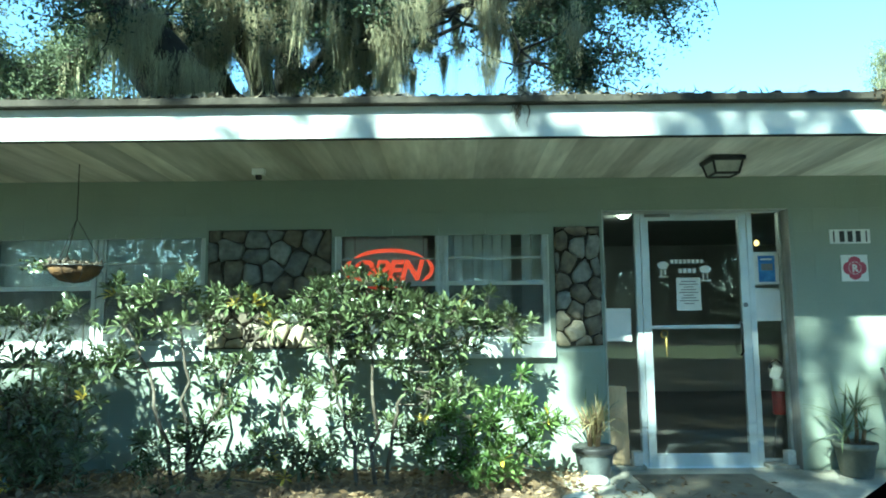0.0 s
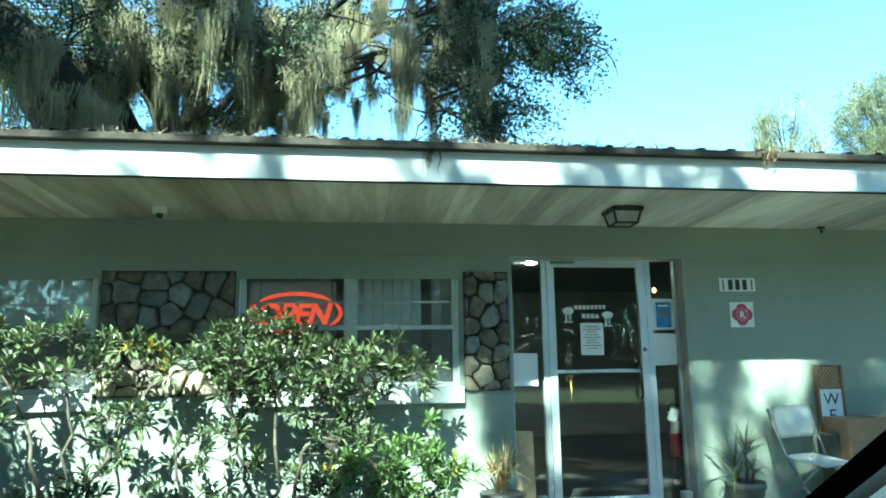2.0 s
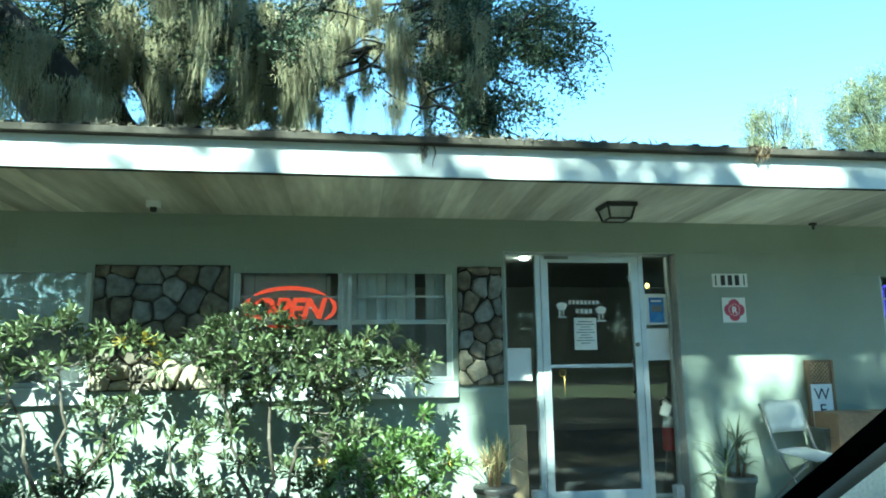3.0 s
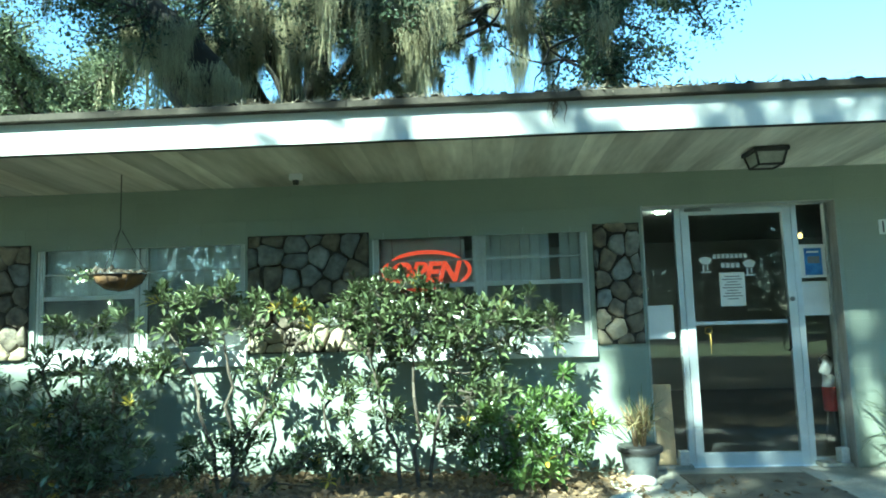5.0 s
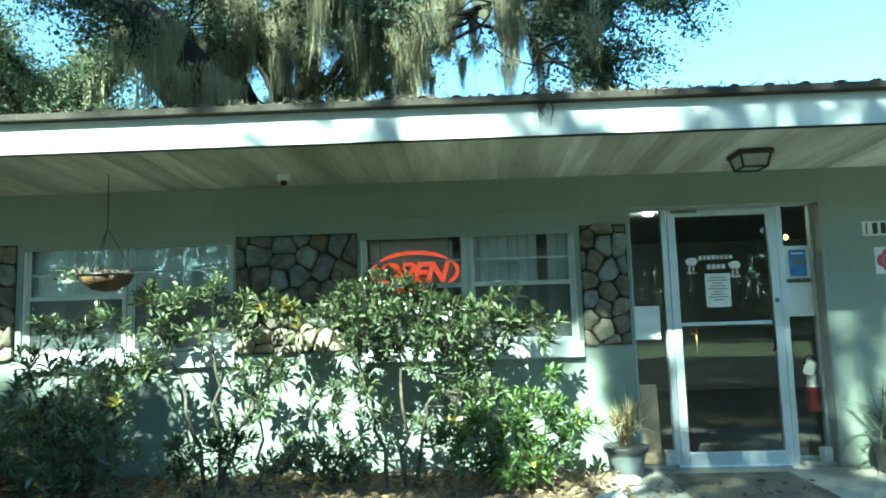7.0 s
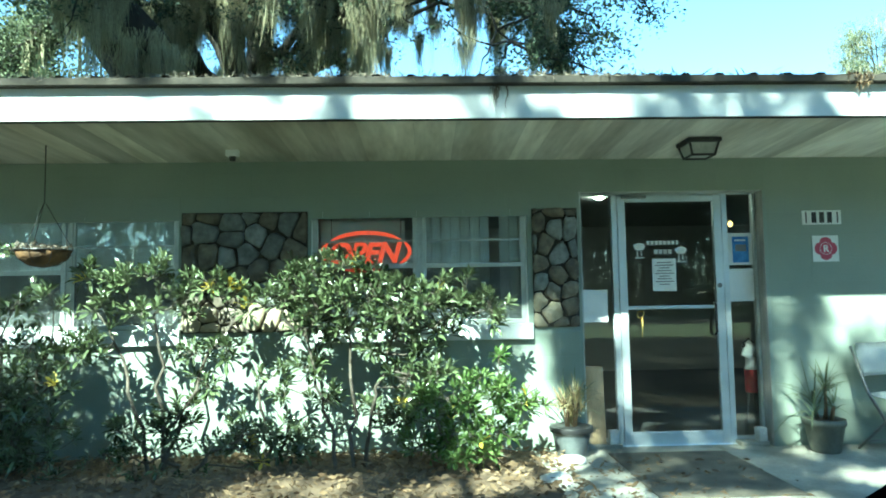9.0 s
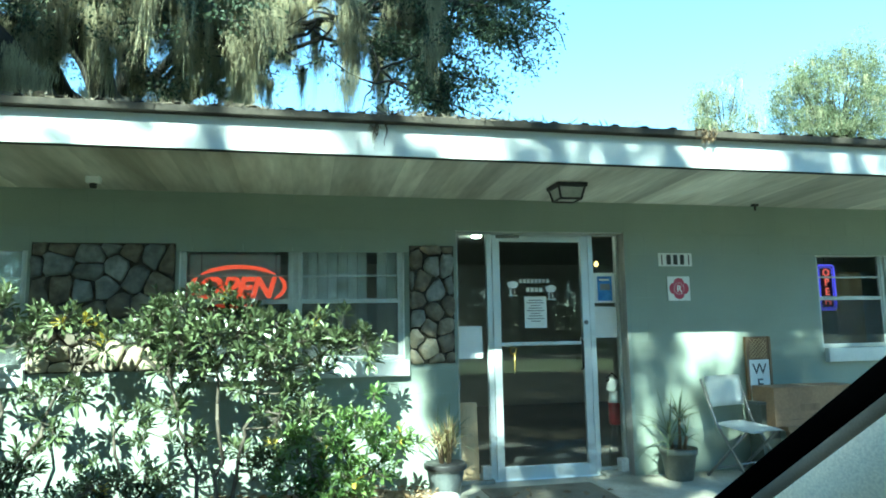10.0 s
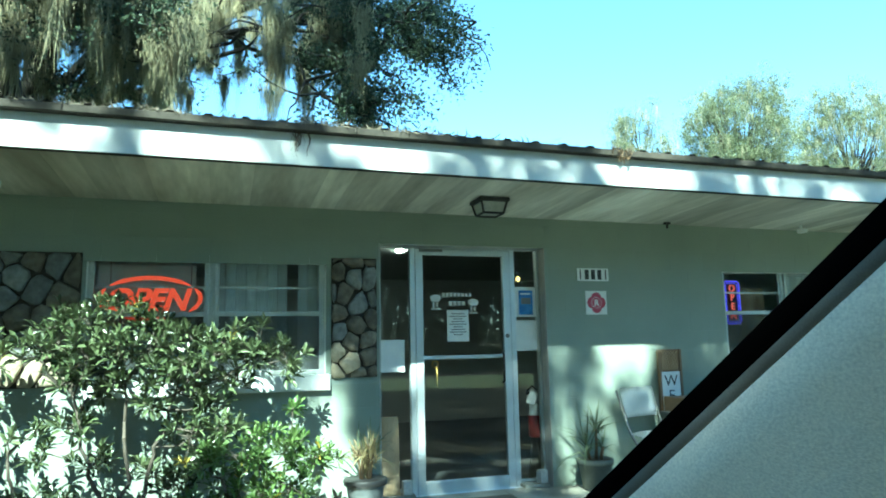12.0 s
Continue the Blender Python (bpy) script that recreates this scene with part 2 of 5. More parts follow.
def tube(points, radii, sides=8, bm=None, caps=True):
    """A tapered tube along points."""
    bm = bm or bmesh.new()
    rings = []
    pts = [Vector(p) for p in points]
    if not hasattr(radii, "__len__"):
        radii = [radii] * len(pts)
    for i, p in enumerate(pts):
        d = (pts[min(i + 1, len(pts) - 1)] - pts[max(i - 1, 0)]).normalized()
        a = d.orthogonal().normalized() if i == 0 else (a - d * a.dot(d)).normalized()
        b = d.cross(a)
        rings.append([bm.verts.new(p + float(radii[i]) * (math.cos(q) * a + math.sin(q) * b)) for q in (2 * math.pi * s / sides for s in range(sides))])
    for r, s in zip(rings, rings[1:]):
        for i in range(sides):
            bm.faces.new((r[i], r[(i + 1) % sides], s[(i + 1) % sides], s[i]))
    if caps:
        bm.faces.new(rings[0][::-1])
        bm.faces.new(rings[-1])
    return bm


def lathe(profile, sides=24, bm=None, centre=(0, 0, 0)):
    """A turned shape from (radius, height) pairs."""
    bm = bm or bmesh.new()
    c = Vector(centre)
    rings = [[bm.verts.new(c + Vector((r * math.cos(q), r * math.sin(q), z))) for q in (2 * math.pi * s / sides for s in range(sides))] for r, z in profile]
    for r, s in zip(rings, rings[1:]):
        for i in range(sides):
            bm.faces.new((r[i], r[(i + 1) % sides], s[(i + 1) % sides], s[i]))
    bm.faces.new(rings[0][::-1])
    bm.faces.new(rings[-1])
    return bm


def prism(outline, y0, y1, bm=None):
    """An outline in x and z, pushed from y0 to y1."""
    bm = bm or bmesh.new()
    a = [bm.verts.new((x, y0, z)) for x, z in outline]
    b = [bm.verts.new((x, y1, z)) for x, z in outline]
    bm.faces.new(a)
    bm.faces.new(b[::-1])
    for i in range(len(a)):
        j = (i + 1) % len(a)
        bm.faces.new((a[j], a[i], b[i], b[j]))
    bmesh.ops.recalc_face_normals(bm, faces=bm.faces)
    return bm


def lettering(name, text, size, mat, parent, x, y, z, label="", shear=0.0, spread=1.0, align="CENTER", thick=0.003, bold=0.0):
    """Words in the built-in font, facing -y."""
    cu = bpy.data.curves.new(name, "FONT")
    cu.offset = bold
    cu.body, cu.size, cu.extrude, cu.shear, cu.space_character, cu.align_x = text, size, thick, shear, spread, align
    cu.materials.append(mat)
    ob = new(name, cu)
    ob.parent = parent
    ob.matrix_basis = pose(x, y, z, 90, 0, 0)
    return tagged(ob, label)


def leaf_mesh(rng, base, way, length, width, fold=0.25, droop=0.2):
    """Folded pointed leaves: arrays of bases and ways; returns vertices and faces."""
    n = len(base)
    way = way / np.linalg.norm(way, axis=1, keepdims=True)
    side = np.cross(way, rng.normal(size=(n, 3)) * 0.35 + np.array([0, 0, 1.0]))
    side /= np.linalg.norm(side, axis=1, keepdims=True) + 1e-9
    up = np.cross(side, way)
    L, W = length[:, None], width[:, None]
    tip = base + way * L - up * L * droop * 0.6
    m1 = base + way * L * 0.4
    m2 = base + way * L * 0.74 - up * L * droop * 0.2
    v = np.stack([base, m1 + side * W * 0.38 + up * W * fold, m2 + side * W * 0.5 + up * W * fold, tip,
                  m2 - side * W * 0.5 + up * W * fold, m1 - side * W * 0.38 + up * W * fold, m1, m2], 1)
    f = np.array([[0, 1, 6], [1, 2, 7], [1, 7, 6], [2, 3, 7], [7, 3, 4], [6, 7, 4], [6, 4, 5], [0, 6, 5]])
    return v.reshape(-1, 3), (f[None] + 8 * np.arange(n)[:, None, None]).reshape(-1, 3)


def card_mesh(rng, base, way, length, width):
    """Small folded leaves of two triangles each."""
    n = len(base)
    way = way / np.linalg.norm(way, axis=1, keepdims=True)
    side = np.cross(way, rng.normal(size=(n, 3)))
    side /= np.linalg.norm(side, axis=1, keepdims=True) + 1e-9
    L, W = length[:, None], width[:, None]
    mid = base + way * L * 0.5
    v = np.stack([base, mid + side * W * 0.5, base + way * L, mid - side * W * 0.5], 1)
    f = np.array([[0, 1, 2], [0, 2, 3]])
    return v.reshape(-1, 3), (f[None] + 4 * np.arange(n)[:, None, None]).reshape(-1, 3)


def moss_mesh(rng, tops, length, width):
    """Hanging wavy ribbons, thinning to a tip."""
    n, seg = len(tops), 6
    s = np.linspace(0, 1, seg + 1)[None, :, None]
    a = rng.uniform(0, 2 * np.pi, n)
    side = np.stack([np.cos(a), np.sin(a), np.zeros(n)], 1)[:, None, :]
    L = length[:, None, None]
    sway = (rng.normal(size=(n, 1, 3)) * np.array([0.075, 0.075, 0])) * L * s ** 1.3
    wob = np.sin(s * rng.uniform(4, 10, (n, 1, 1)) + rng.uniform(0, 6, (n, 1, 1))) * 0.016
    c = tops[:, None, :] - np.array([0, 0, 1.0]) * L * s + sway + wob * np.array([1, 0.6, 0])
    w = width[:, None, None] * (0.35 + 0.65 * np.sin(np.pi * np.clip(s * 0.8 + 0.2, 0, 1))) * (1 - 0.55 * s)
    v = np.stack([c - side * w, c + side * w], 2).reshape(n, -1, 3)
    f = np.array([[2 * i, 2 * i + 1, 2 * i + 3, 2 * i + 2] for i in range(seg)])
    return v.reshape(-1, 3), (f[None] + 2 * (seg + 1) * np.arange(n)[:, None, None]).reshape(-1, 4)


# ---- the building: wall, openings ----
WIN = {"a": (-4.295, -2.415, 1.09, 2.04), "b": (-1.30, 0.543, 1.09, 2.06), "c": (4.63, 6.25, 1.10, 2.03)}
DOOR = (1.0, 2.600, 0.0, 2.215)
X0, X1, T = -9.0, 9.0, 0.20


def roof_z(x):
    """The eave sinks slightly along the house."""
    return -0.004 * (x - 0.5)


wall = thing("wall_front", "sage green painted concrete block wall", "wall", kind="structure")
holes = sorted([WIN["a"], WIN["b"], WIN["c"], DOOR])
xs = [X0]
for h in holes:
    xs += [h[0], h[1]]
xs.append(X1)
pieces = []
for i in range(0, len(xs), 2):
    pieces.append((xs[i], xs[i + 1], -0.1, 2.62))
for h in holes:
    if h[2] > 0:
        pieces.append((h[0], h[1], -0.1, h[2]))
    pieces.append((h[0], h[1], h[3], 2.62))
for x0, x1, z0, z1 in pieces:
    part("wall_panel", box(x0, x1, 0.0, T, z0, z1), M_MORTAR, wall)

room = thing("interior_room", "dim plain office room behind the front wall", "room", kind="structure")
part("interior_floor", box(X0, X1, T, 6.0, -0.1, 0.0), M_INFLOOR, room)
part("interior_partition", box(4.25, 6.7, 0.60, 0.70, 0.0, 2.50), M_INWALL, room)
part("interior_back", box(X0, X1, 6.0, 6.15, -0.1, 2.62), M_INWALL, room)
part("interior_ceiling", box(X0, X1, T, 6.0, 2.50, 2.62), M_INWALL, room)
for x in (X0, X1 - 0.1):
    part("interior_partition", box(x, x + 0.1, T, 6.0, 0.0, 2.50), M_INWALL, room)


# ---- roof and eave ----
roof = thing("roof", "low brown corrugated metal roof with a white fascia", "roof", kind="structure")


def tilt(bm):
    for v in bm.verts:
        v.co.z += roof_z(v.co.x)
    return bm


bm = bmesh.new()
x = X0 - 0.3
rng = random.Random(4)
while x < X1 + 0.3:
    w = rng.choice((0.2, 0.2, 0.3, 0.4))
    dz = rng.uniform(-0.001, 0.001)
    box(x + 0.0006, x + w - 0.0006, -1.18, 0.0, 2.490 + dz, 2.505, bm=bm)
    x += w
for v in bm.verts:
    v.co.z -= 0.033 * v.co.y
soffit = tagged(part("ceiling_soffit", tilt(bm), M_SOFFIT), "water-stained cream soffit boards under the eave", "soffit", "", "structure")
bm = bmesh.new()
box(X0 - 0.3, X1 + 0.3, -1.215, -1.185, 2.532, 2.757, 0.004, bm)
part("fascia", tilt(bm), M_FASCIA, roof, "white painted fascia board")
part("fascia_lip", tilt(box(X0 - 0.3, X1 + 0.3, -1.222, -1.18, 2.525, 2.5315)), M_ROOF, roof)
# corrugated sheet, ribs every 0.23 m
bm = bmesh.new()
cols = []
x = X0 - 0.3
while x < X1 + 0.3:
    cols += [(x, 0.0), (x + 0.16, 0.0), (x + 0.18, 0.02), (x + 0.215, 0.02)]
    x += 0.235
a = [bm.verts.new((x, -1.275, 2.803 + h)) for x, h in cols]
b = [bm.verts.new((x, 6.6, 4.0 + h)) for x, h in cols]
for i in range(len(a) - 1):
    bm.faces.new((a[i], a[i + 1], b[i + 1], b[i]))
bmesh.ops.solidify(bm, geom=bm.faces, thickness=0.004)
part("roof_sheet", tilt(bm), M_ROOF, roof)
part("drip_edge", tilt(box(X0 - 0.3, X1 + 0.3, -1.279, -1.19, 2.760, 2.808, 0.004)), M_DRIP, roof, "weathered brown metal edge")
part("roof_deck", tilt(box(X0 - 0.3, X1 + 0.3, -1.18, 6.5, 2.63, 2.70)), M_ROOF, roof)
for x in (X0, X1 - T):
    part("gable_wall", box(x, x + T, T, 6.15, -0.1, 2.62), M_WALL, wall)

# ---- ground ----
ground = tagged(part("ground", box(-400, 400, -400, 400, -0.5, -0.06), M_GRASS), "patchy lawn reaching to the horizon", "ground", "", "structure")
road = tagged(part("road", box(-60, 60, -31, -24, -0.06, -0.045), M_ASPHALT), "grey asphalt road across the lawn", "road", "", "structure")
lot = tagged(part("parking", box(-14, 15, -15.0, -1.9, -0.06, -0.035), M_LOT), "worn leaf-strewn asphalt parking area before the house", "parking", "", "structure")
walkway = thing("pavement", "worn concrete walk along the house", "pavement", kind="structure")
for x0, x1 in ((0.55, 2.12), (2.127, 3.9), (3.907, 6.0), (6.007, 9.0)):
    part("slab", box(x0, x1, -1.75, -0.001, -0.06, 0.015, 0.006), M_CONC, walkway)
bm = bmesh.new()
bmesh.ops.create_grid(bm, x_segments=90, y_segments=22, size=0.5)
for v in bm.verts:
    v.co = Vector((v.co.x * 10.0 - 4.45, v.co.y * 1.9 - 0.95, 0))
    v.co.z = 0.035 - 0.07 * max(0.0, -v.co.y - 1.3) + 0.03 * noise.noise(v.co * 3) + 0.015 * noise.noise(v.co * 11)
bed = tagged(part("mulch_bed", bm, M_MULCH, smooth=True), "brown leaf mulch planting bed by the wall", "ground", "", "structure")


# ---- windows ----
def window(key, number):
    x0, x1, z0, z1 = WIN[key]
    w = thing(f"window_{number}", "twin aluminium single-hung window with muntin bars", "window", kind="structure")
    y, d, f = 0.035, 0.05, 0.035
    mid = (x0 + x1) / 2
    for name, b in (("frame_head", (x0, x1, y, y + d, z1 - f, z1)), ("frame_foot", (x0, x1, y, y + d, z0, z0 + f)),
                    ("frame_jamb", (x0, x0 + f, y, y + d, z0 + f, z1 - f)), ("frame_jamb", (x1 - f, x1, y, y + d, z0 + f, z1 - f)),
                    ("mullion", (mid - 0.018, mid + 0.018, y + 0.018, y + d, z0 + f, z1 - f)),
                    ("frame_jamb", (mid - 0.04, mid - 0.018, y - 0.002, y + d, z0 + f, z1 - f)), ("frame_jamb", (mid + 0.018, mid + 0.04, y - 0.002, y + d, z0 + f, z1 - f))):
        part(name, box(*b, 0.004), M_WINALU, w)
    for b in ((x0, x1, y - 0.014, y, z1 - 0.011, z1), (x0, x0 + 0.011, y - 0.014, y, z0, z1 - 0.011), (x1 - 0.011, x1, y - 0.014, y, z0, z1 - 0.011),
              (x0 + f - 0.007, x1 - f + 0.007, y - 0.007, y, z1 - f - 0.002, z1 - f + 0.007)):
        part("frame_lip", box(*b, 0.002), M_LIP, w, "bright aluminium lip")
    zr = z0 + (z1 - z0) * 0.516
    for a, b in ((x0 + f, mid - 0.04), (mid + 0.04, x1 - f)):
        part("meeting_rail", box(a, b, y + 0.006, y + d - 0.004, zr - 0.018, zr + 0.018, 0.003), M_WINALU, w)
        zb = (zr + z1 - f) / 2
        part("muntin", box(a, b, y + 0.012, y + 0.03, zb - 0.008, zb + 0.008, 0.002), M_WINALU, w)
        for s in (a, b - 0.018):
            part("sash_stile", box(s, s + 0.018, y + 0.008, y + 0.036, z0 + f, z1 - f), M_WINALU, w)
        for c0, c1, dy in ((zr + 0.018, z1 - f, 0.016), (z0 + f, zr - 0.018, 0.02)):
            o = part("pane", box(a + 0.018, b - 0.018, y + dy, y + dy + 0.004, c0, c1), M_GLASS, w)
            o.visible_shadow = False
        part("insect_screen", box(a + 0.018, b - 0.018, y + 0.006, y + 0.0065, z0 + f, zr - 0.019), M_SCREEN, w, "dark insect screen")
    s0, s1 = (x0 + 0.02, x1 + 0.03)
    part("sill", box(s0, s1, -0.055, 0.034, z0 - 0.135, z0 - 0.004, 0.008), M_SILL, w, "white painted masonry sill")
    return w


for i, key in enumerate("abc"):
    window(key, i + 1)


def blinds(x0, x1, z0, z1, y, step, turn, gaps=()):
    b = thing("window_blind", "pale vertical blinds hanging inside the window", "blind", "window blinds")
    part("headrail", box(x0, x1, y - 0.02, y + 0.02, z1, z1 + 0.035, 0.004), M_BLIND, b)
    slat = None
    n = int((x1 - x0) / step)
    for i in range(n):
        if i in gaps:
            continue
        m = pose(x0 + (i + 0.5) * step, y, z0, 0, 0, turn + 11 * math.sin(i * 2.3))
        if slat is None:
            slat = part("slat", box(-0.0405, 0.0405, -0.001, 0.001, 0, z1 - z0), M_BLIND, b)
            slat.matrix_basis = m
        else:
            same_mesh(slat, b, m)
    return b


blinds(-4.50, -3.35, 1.0, 2.09, 0.16, 0.085, 14)
blinds(-3.35, -2.35, 1.0, 2.09, 0.16, 0.085, 10)
blinds(-1.48, -0.36, 1.0, 2.14, 0.33, 0.085, 4, gaps=(11, 12))
blinds(-0.36, 0.66, 1.0, 2.08, 0.16, 0.085, 5, gaps=(7,))
blinds(5.50, 6.35, 1.03, 1.98, 0.15, 0.080, 4)

# ---- entrance ----
ex, ez = (1.0, 2.578), 2.20
entry = thing("door_frame", "aluminium storefront frame with two sidelights", "door frame", kind="structure")
y0, y1 = 0.13, 0.19
for name, b, m in (("head", (1.0, 2.599, y0, y1, 2.187, 2.215), M_ALU), ("post", (1.312, 1.36, y0, y1, 0.0, 2.187), M_ALU),
                   ("post", (2.292, 2.342, y0, y1, 0.0, 2.187), M_ALU), ("jamb", (1.0, 1.03, y0, y1, 0.0, 2.187), M_WINALU),
                   ("jamb", (2.572, 2.599, y0, y1, 0.0, 2.187), M_WINALU), ("threshold", (1.0, 2.599, 0.10, y1, 0.0, 0.018), M_ALU), ("sill_slab", (1.0, 2.599, 0.001, 0.0995, -0.06, 0.0145), M_CONC)):
    part(name, box(*b, 0.004), m, entry)
part("side_casing", box(2.592, 2.5995, -0.006, y0 - 0.001, 0.0, 2.205, 0.002), M_JAMB, entry, "weathered grey-brown wooden casing")
part("side_casing", box(1.001, 1.012, -0.006, y0 - 0.001, 0.0, 2.205, 0.003), M_WINALU, entry)
part("head_casing", box(1.013, 2.591, 0.0, y0 - 0.001, 2.195, 2.214, 0.003), M_WINALU, entry)
for a, b in ((1.03, 1.312), (2.342, 2.572)):
    o = part("sidelight_pane", box(a, b, 0.155, 0.161, 0.075, 2.187), M_GLASS, entry)
    o.visible_shadow = False
    part("sidelight_foot", box(a, b, y0, y1, 0.0505, 0.075, 0.003), M_WINALU, entry)
    part("sidelight_curb", box(a - 0.015, b, 0.012, 0.129, 0.0185, 0.050, 0.004), M_CONC, entry, "low concrete curb")

door = thing("door_1", "closed glass shop door in an aluminium frame", "door", kind="structure")
dx0, dx1, dy0, dy1 = 1.364, 2.288, 0.125, 0.170
for name, b in (("stile", (dx0, dx0 + 0.07, dy0, dy1, 0.012, 2.183)), ("stile", (dx1 - 0.07, dx1, dy0, dy1, 0.012, 2.183)),
                ("top_rail", (dx0 + 0.07, dx1 - 0.07, dy0, dy1, 2.125, 2.183)), ("bottom_rail", (dx0 + 0.07, dx1 - 0.07, dy0, dy1, 0.012, 0.125))):
    part(name, box(*b, 0.004), M_ALU, door)
part("push_bar", box(dx0 + 0.07, dx1 - 0.07, dy0 + 0.006, dy1, 1.180, 1.210, 0.004), M_ALU, door)
for c0, c1 in ((1.210, 2.125), (0.125, 1.180)):
    o = part("pane", box(dx0 + 0.07, dx1 - 0.07, 0.146, 0.152, c0, c1), M_GLASS, door)
    o.visible_shadow = False
bm = tube([(2.190, 0.118, 0.955), (2.190, 0.085, 0.975), (2.190, 0.085, 1.215), (2.190, 0.118, 1.235)], 0.011)
part("pull_handle", bm, M_BLACK, door, "dark pull handle", smooth=True)
bm = lathe([(0.02, 0.0), (0.02, 0.008), (0.012, 0.012)], 16)
o = part("lock", bm, M_GREYMETAL, door)
o.matrix_basis = pose(2.248, 0.1235, 1.381, 90, 0, 0)
bm = box(1.40, 1.62, 0.10, 0.124, 2.155, 2.18, 0.003)
part("closer", bm, M_GREYMETAL, door, "door closer arm")

# ---- the car from which one looks ----
A, B = Vector((0.0779, -5.6197, 1.45)), Vector((0.0133, -5.2263, 1.15))
ORG = Vector((-0.70, -6.0, -0.035))
car = thing("car", "parked dark car, its grey windscreen pillar near the eye", "car", at=tuple(ORG))
run = (B - A).normalized()
W = (Vector((0.50, -0.42, -0.75))).normalized()
out = run.cross(W).normalized()
if out.y < 0:
    out = -out


def strip(s0, s1, bow, thick, lift, flip=False):
    """A long strip beside the pillar's line, bowed across."""
    bm = bmesh.new()
    n = 8
    front, back = [], []
    for e in (-0.55, 1.35):
        base = A + (B - A) * e
        for k in range(n + 1):
            s = s0 + (s1 - s0) * k / n
            q = base + W * s + out * (lift + bow * (2 * k / n - 1) ** 2) - ORG
            p = q + out * thick
            if flip:
                q.x, p.x = -q.x, -p.x
            front.append(bm.verts.new(q))
            back.append(bm.verts.new(p))
    for side in (front, back):
        for k in range(n):
            bm.faces.new((side[k], side[k + 1], side[n + 2 + k], side[n + 1 + k]))
    for k in (0, n):
        bm.faces.new((front[k], front[n + 1 + k], back[n + 1 + k], back[k]))
    bmesh.ops.recalc_face_normals(bm, faces=bm.faces)
    return bm


for flip in (False, True):
    part("pillar_seal", strip(0.0, 0.017, 0.002, 0.02, 0.010, flip), M_SEAL, car, "black rubber windscreen edge", smooth=True)
    part("pillar_edge", strip(0.0150, 0.025, 0.002, 0.02, 0.006, flip), M_EDGE, car, "dark grey rounded trim edge", smooth=True)
    part("pillar_trim", strip(0.0235, 0.24, 0.007, 0.03, -0.002, flip), M_TRIM, car, "light grey woven pillar trim", smooth=True)
# side outline from nose to tail, and how it narrows towards both flanks
side = [(2.18, 0.26), (2.24, 0.40), (2.20, 0.62), (2.05, 0.72), (1.45, 0.86), (1.02, 0.93), (0.95, 0.80), (-1.9, 0.80), (-2.1, 0.95), (-2.2, 0.90), (-2.28, 0.55), (-2.2, 0.26)]
bm = bmesh.new()
rings = [[bm.verts.new((x, y * k, z if z < 0.4 else z - d)) for y, z in side] for x, k, d in ((-0.86, 0.95, 0.07), (-0.80, 0.99, 0.02), (-0.5, 1.0, 0.0), (0.5, 1.0, 0.0), (0.80, 0.99, 0.02), (0.86, 0.95, 0.07))]
for a, b in zip(rings, rings[1:]):
    for i in range(len(side)):
        bm.faces.new((a[i], a[i - 1], b[i - 1], b[i]))
bm.faces.new(rings[0])
bm.faces.new(rings[-1][::-1])
bmesh.ops.recalc_face_normals(bm, faces=bm.faces)
part("lower_body", bm, M_CAR, car, "dark car body with a sloping bonnet")
for sx in (-1, 1):
    part("door_panel", box(sx * 0.855 - 0.03, sx * 0.855 + 0.03, -2.0, 0.75, 0.74, 0.98, 0.02), M_CAR, car, "dark door panel")
    part("rear_pillar", tube([(sx * 0.84, -2.0, 0.9), (sx * 0.72, -1.75, 1.64)], 0.05, 8), M_CAR, car, smooth=True)
    part("middle_pillar", tube([(sx * 0.84, -0.75, 0.95), (sx * 0.72, -0.72, 1.64)], 0.04, 8), M_CAR, car, smooth=True)
    for wy in (-1.45, 1.45):
        bm = lathe([(0.20, -0.1), (0.30, -0.1), (0.33, -0.06), (0.33, 0.06), (0.30, 0.1), (0.20, 0.1)], 24)
        wheel = part("wheel", bm, M_SEAL, car, "black rubber tyre", smooth=True)
        wheel.matrix_basis = pose(sx * 0.78, wy, 0.33, 0, 90, 0)
        part("rim", lathe([(0.0, 0.05), (0.06, 0.07), (0.19, 0.04), (0.20, -0.04), (0.0, -0.05)], 20), M_GREYMETAL, wheel, "grey wheel rim", smooth=True)
    part("headlight", box(sx * 0.62 - 0.16, sx * 0.62 + 0.16, 2.12, 2.215, 0.52, 0.66, 0.03), M_FROST, car, "frosted headlight")
bm = box(-0.76, 0.76, -1.85, -0.60, 1.625, 1.665, 0.018)
part("roof", bm, M_CAR, car, "dark roof panel")
part("header_rail", tube([(-0.78, 0.17, 1.628), (0.0, 0.22, 1.645), (0.78, 0.17, 1.628)], 0.022, 8), M_CAR, car, smooth=True)
for sx in (-1, 1):
    part("roof_rail", tube([(sx * 0.78, 0.17, 1.628), (sx * 0.76, -0.62, 1.645)], 0.024, 8), M_CAR, car, smooth=True)


# ---- shrubs along the wall ----
def wander(rng, p, d, length, steps, bend, lift):
    """A bending line of points from p along d."""
    pts = [np.array(p, float)]
    d = np.array(d, float) / np.linalg.norm(d)
    for _ in range(steps):
        d = d + rng.normal(size=3) * bend + np.array([0, 0, lift])
        d /= np.linalg.norm(d)
        pts.append(pts[-1] + d * length / steps)
    return pts, d


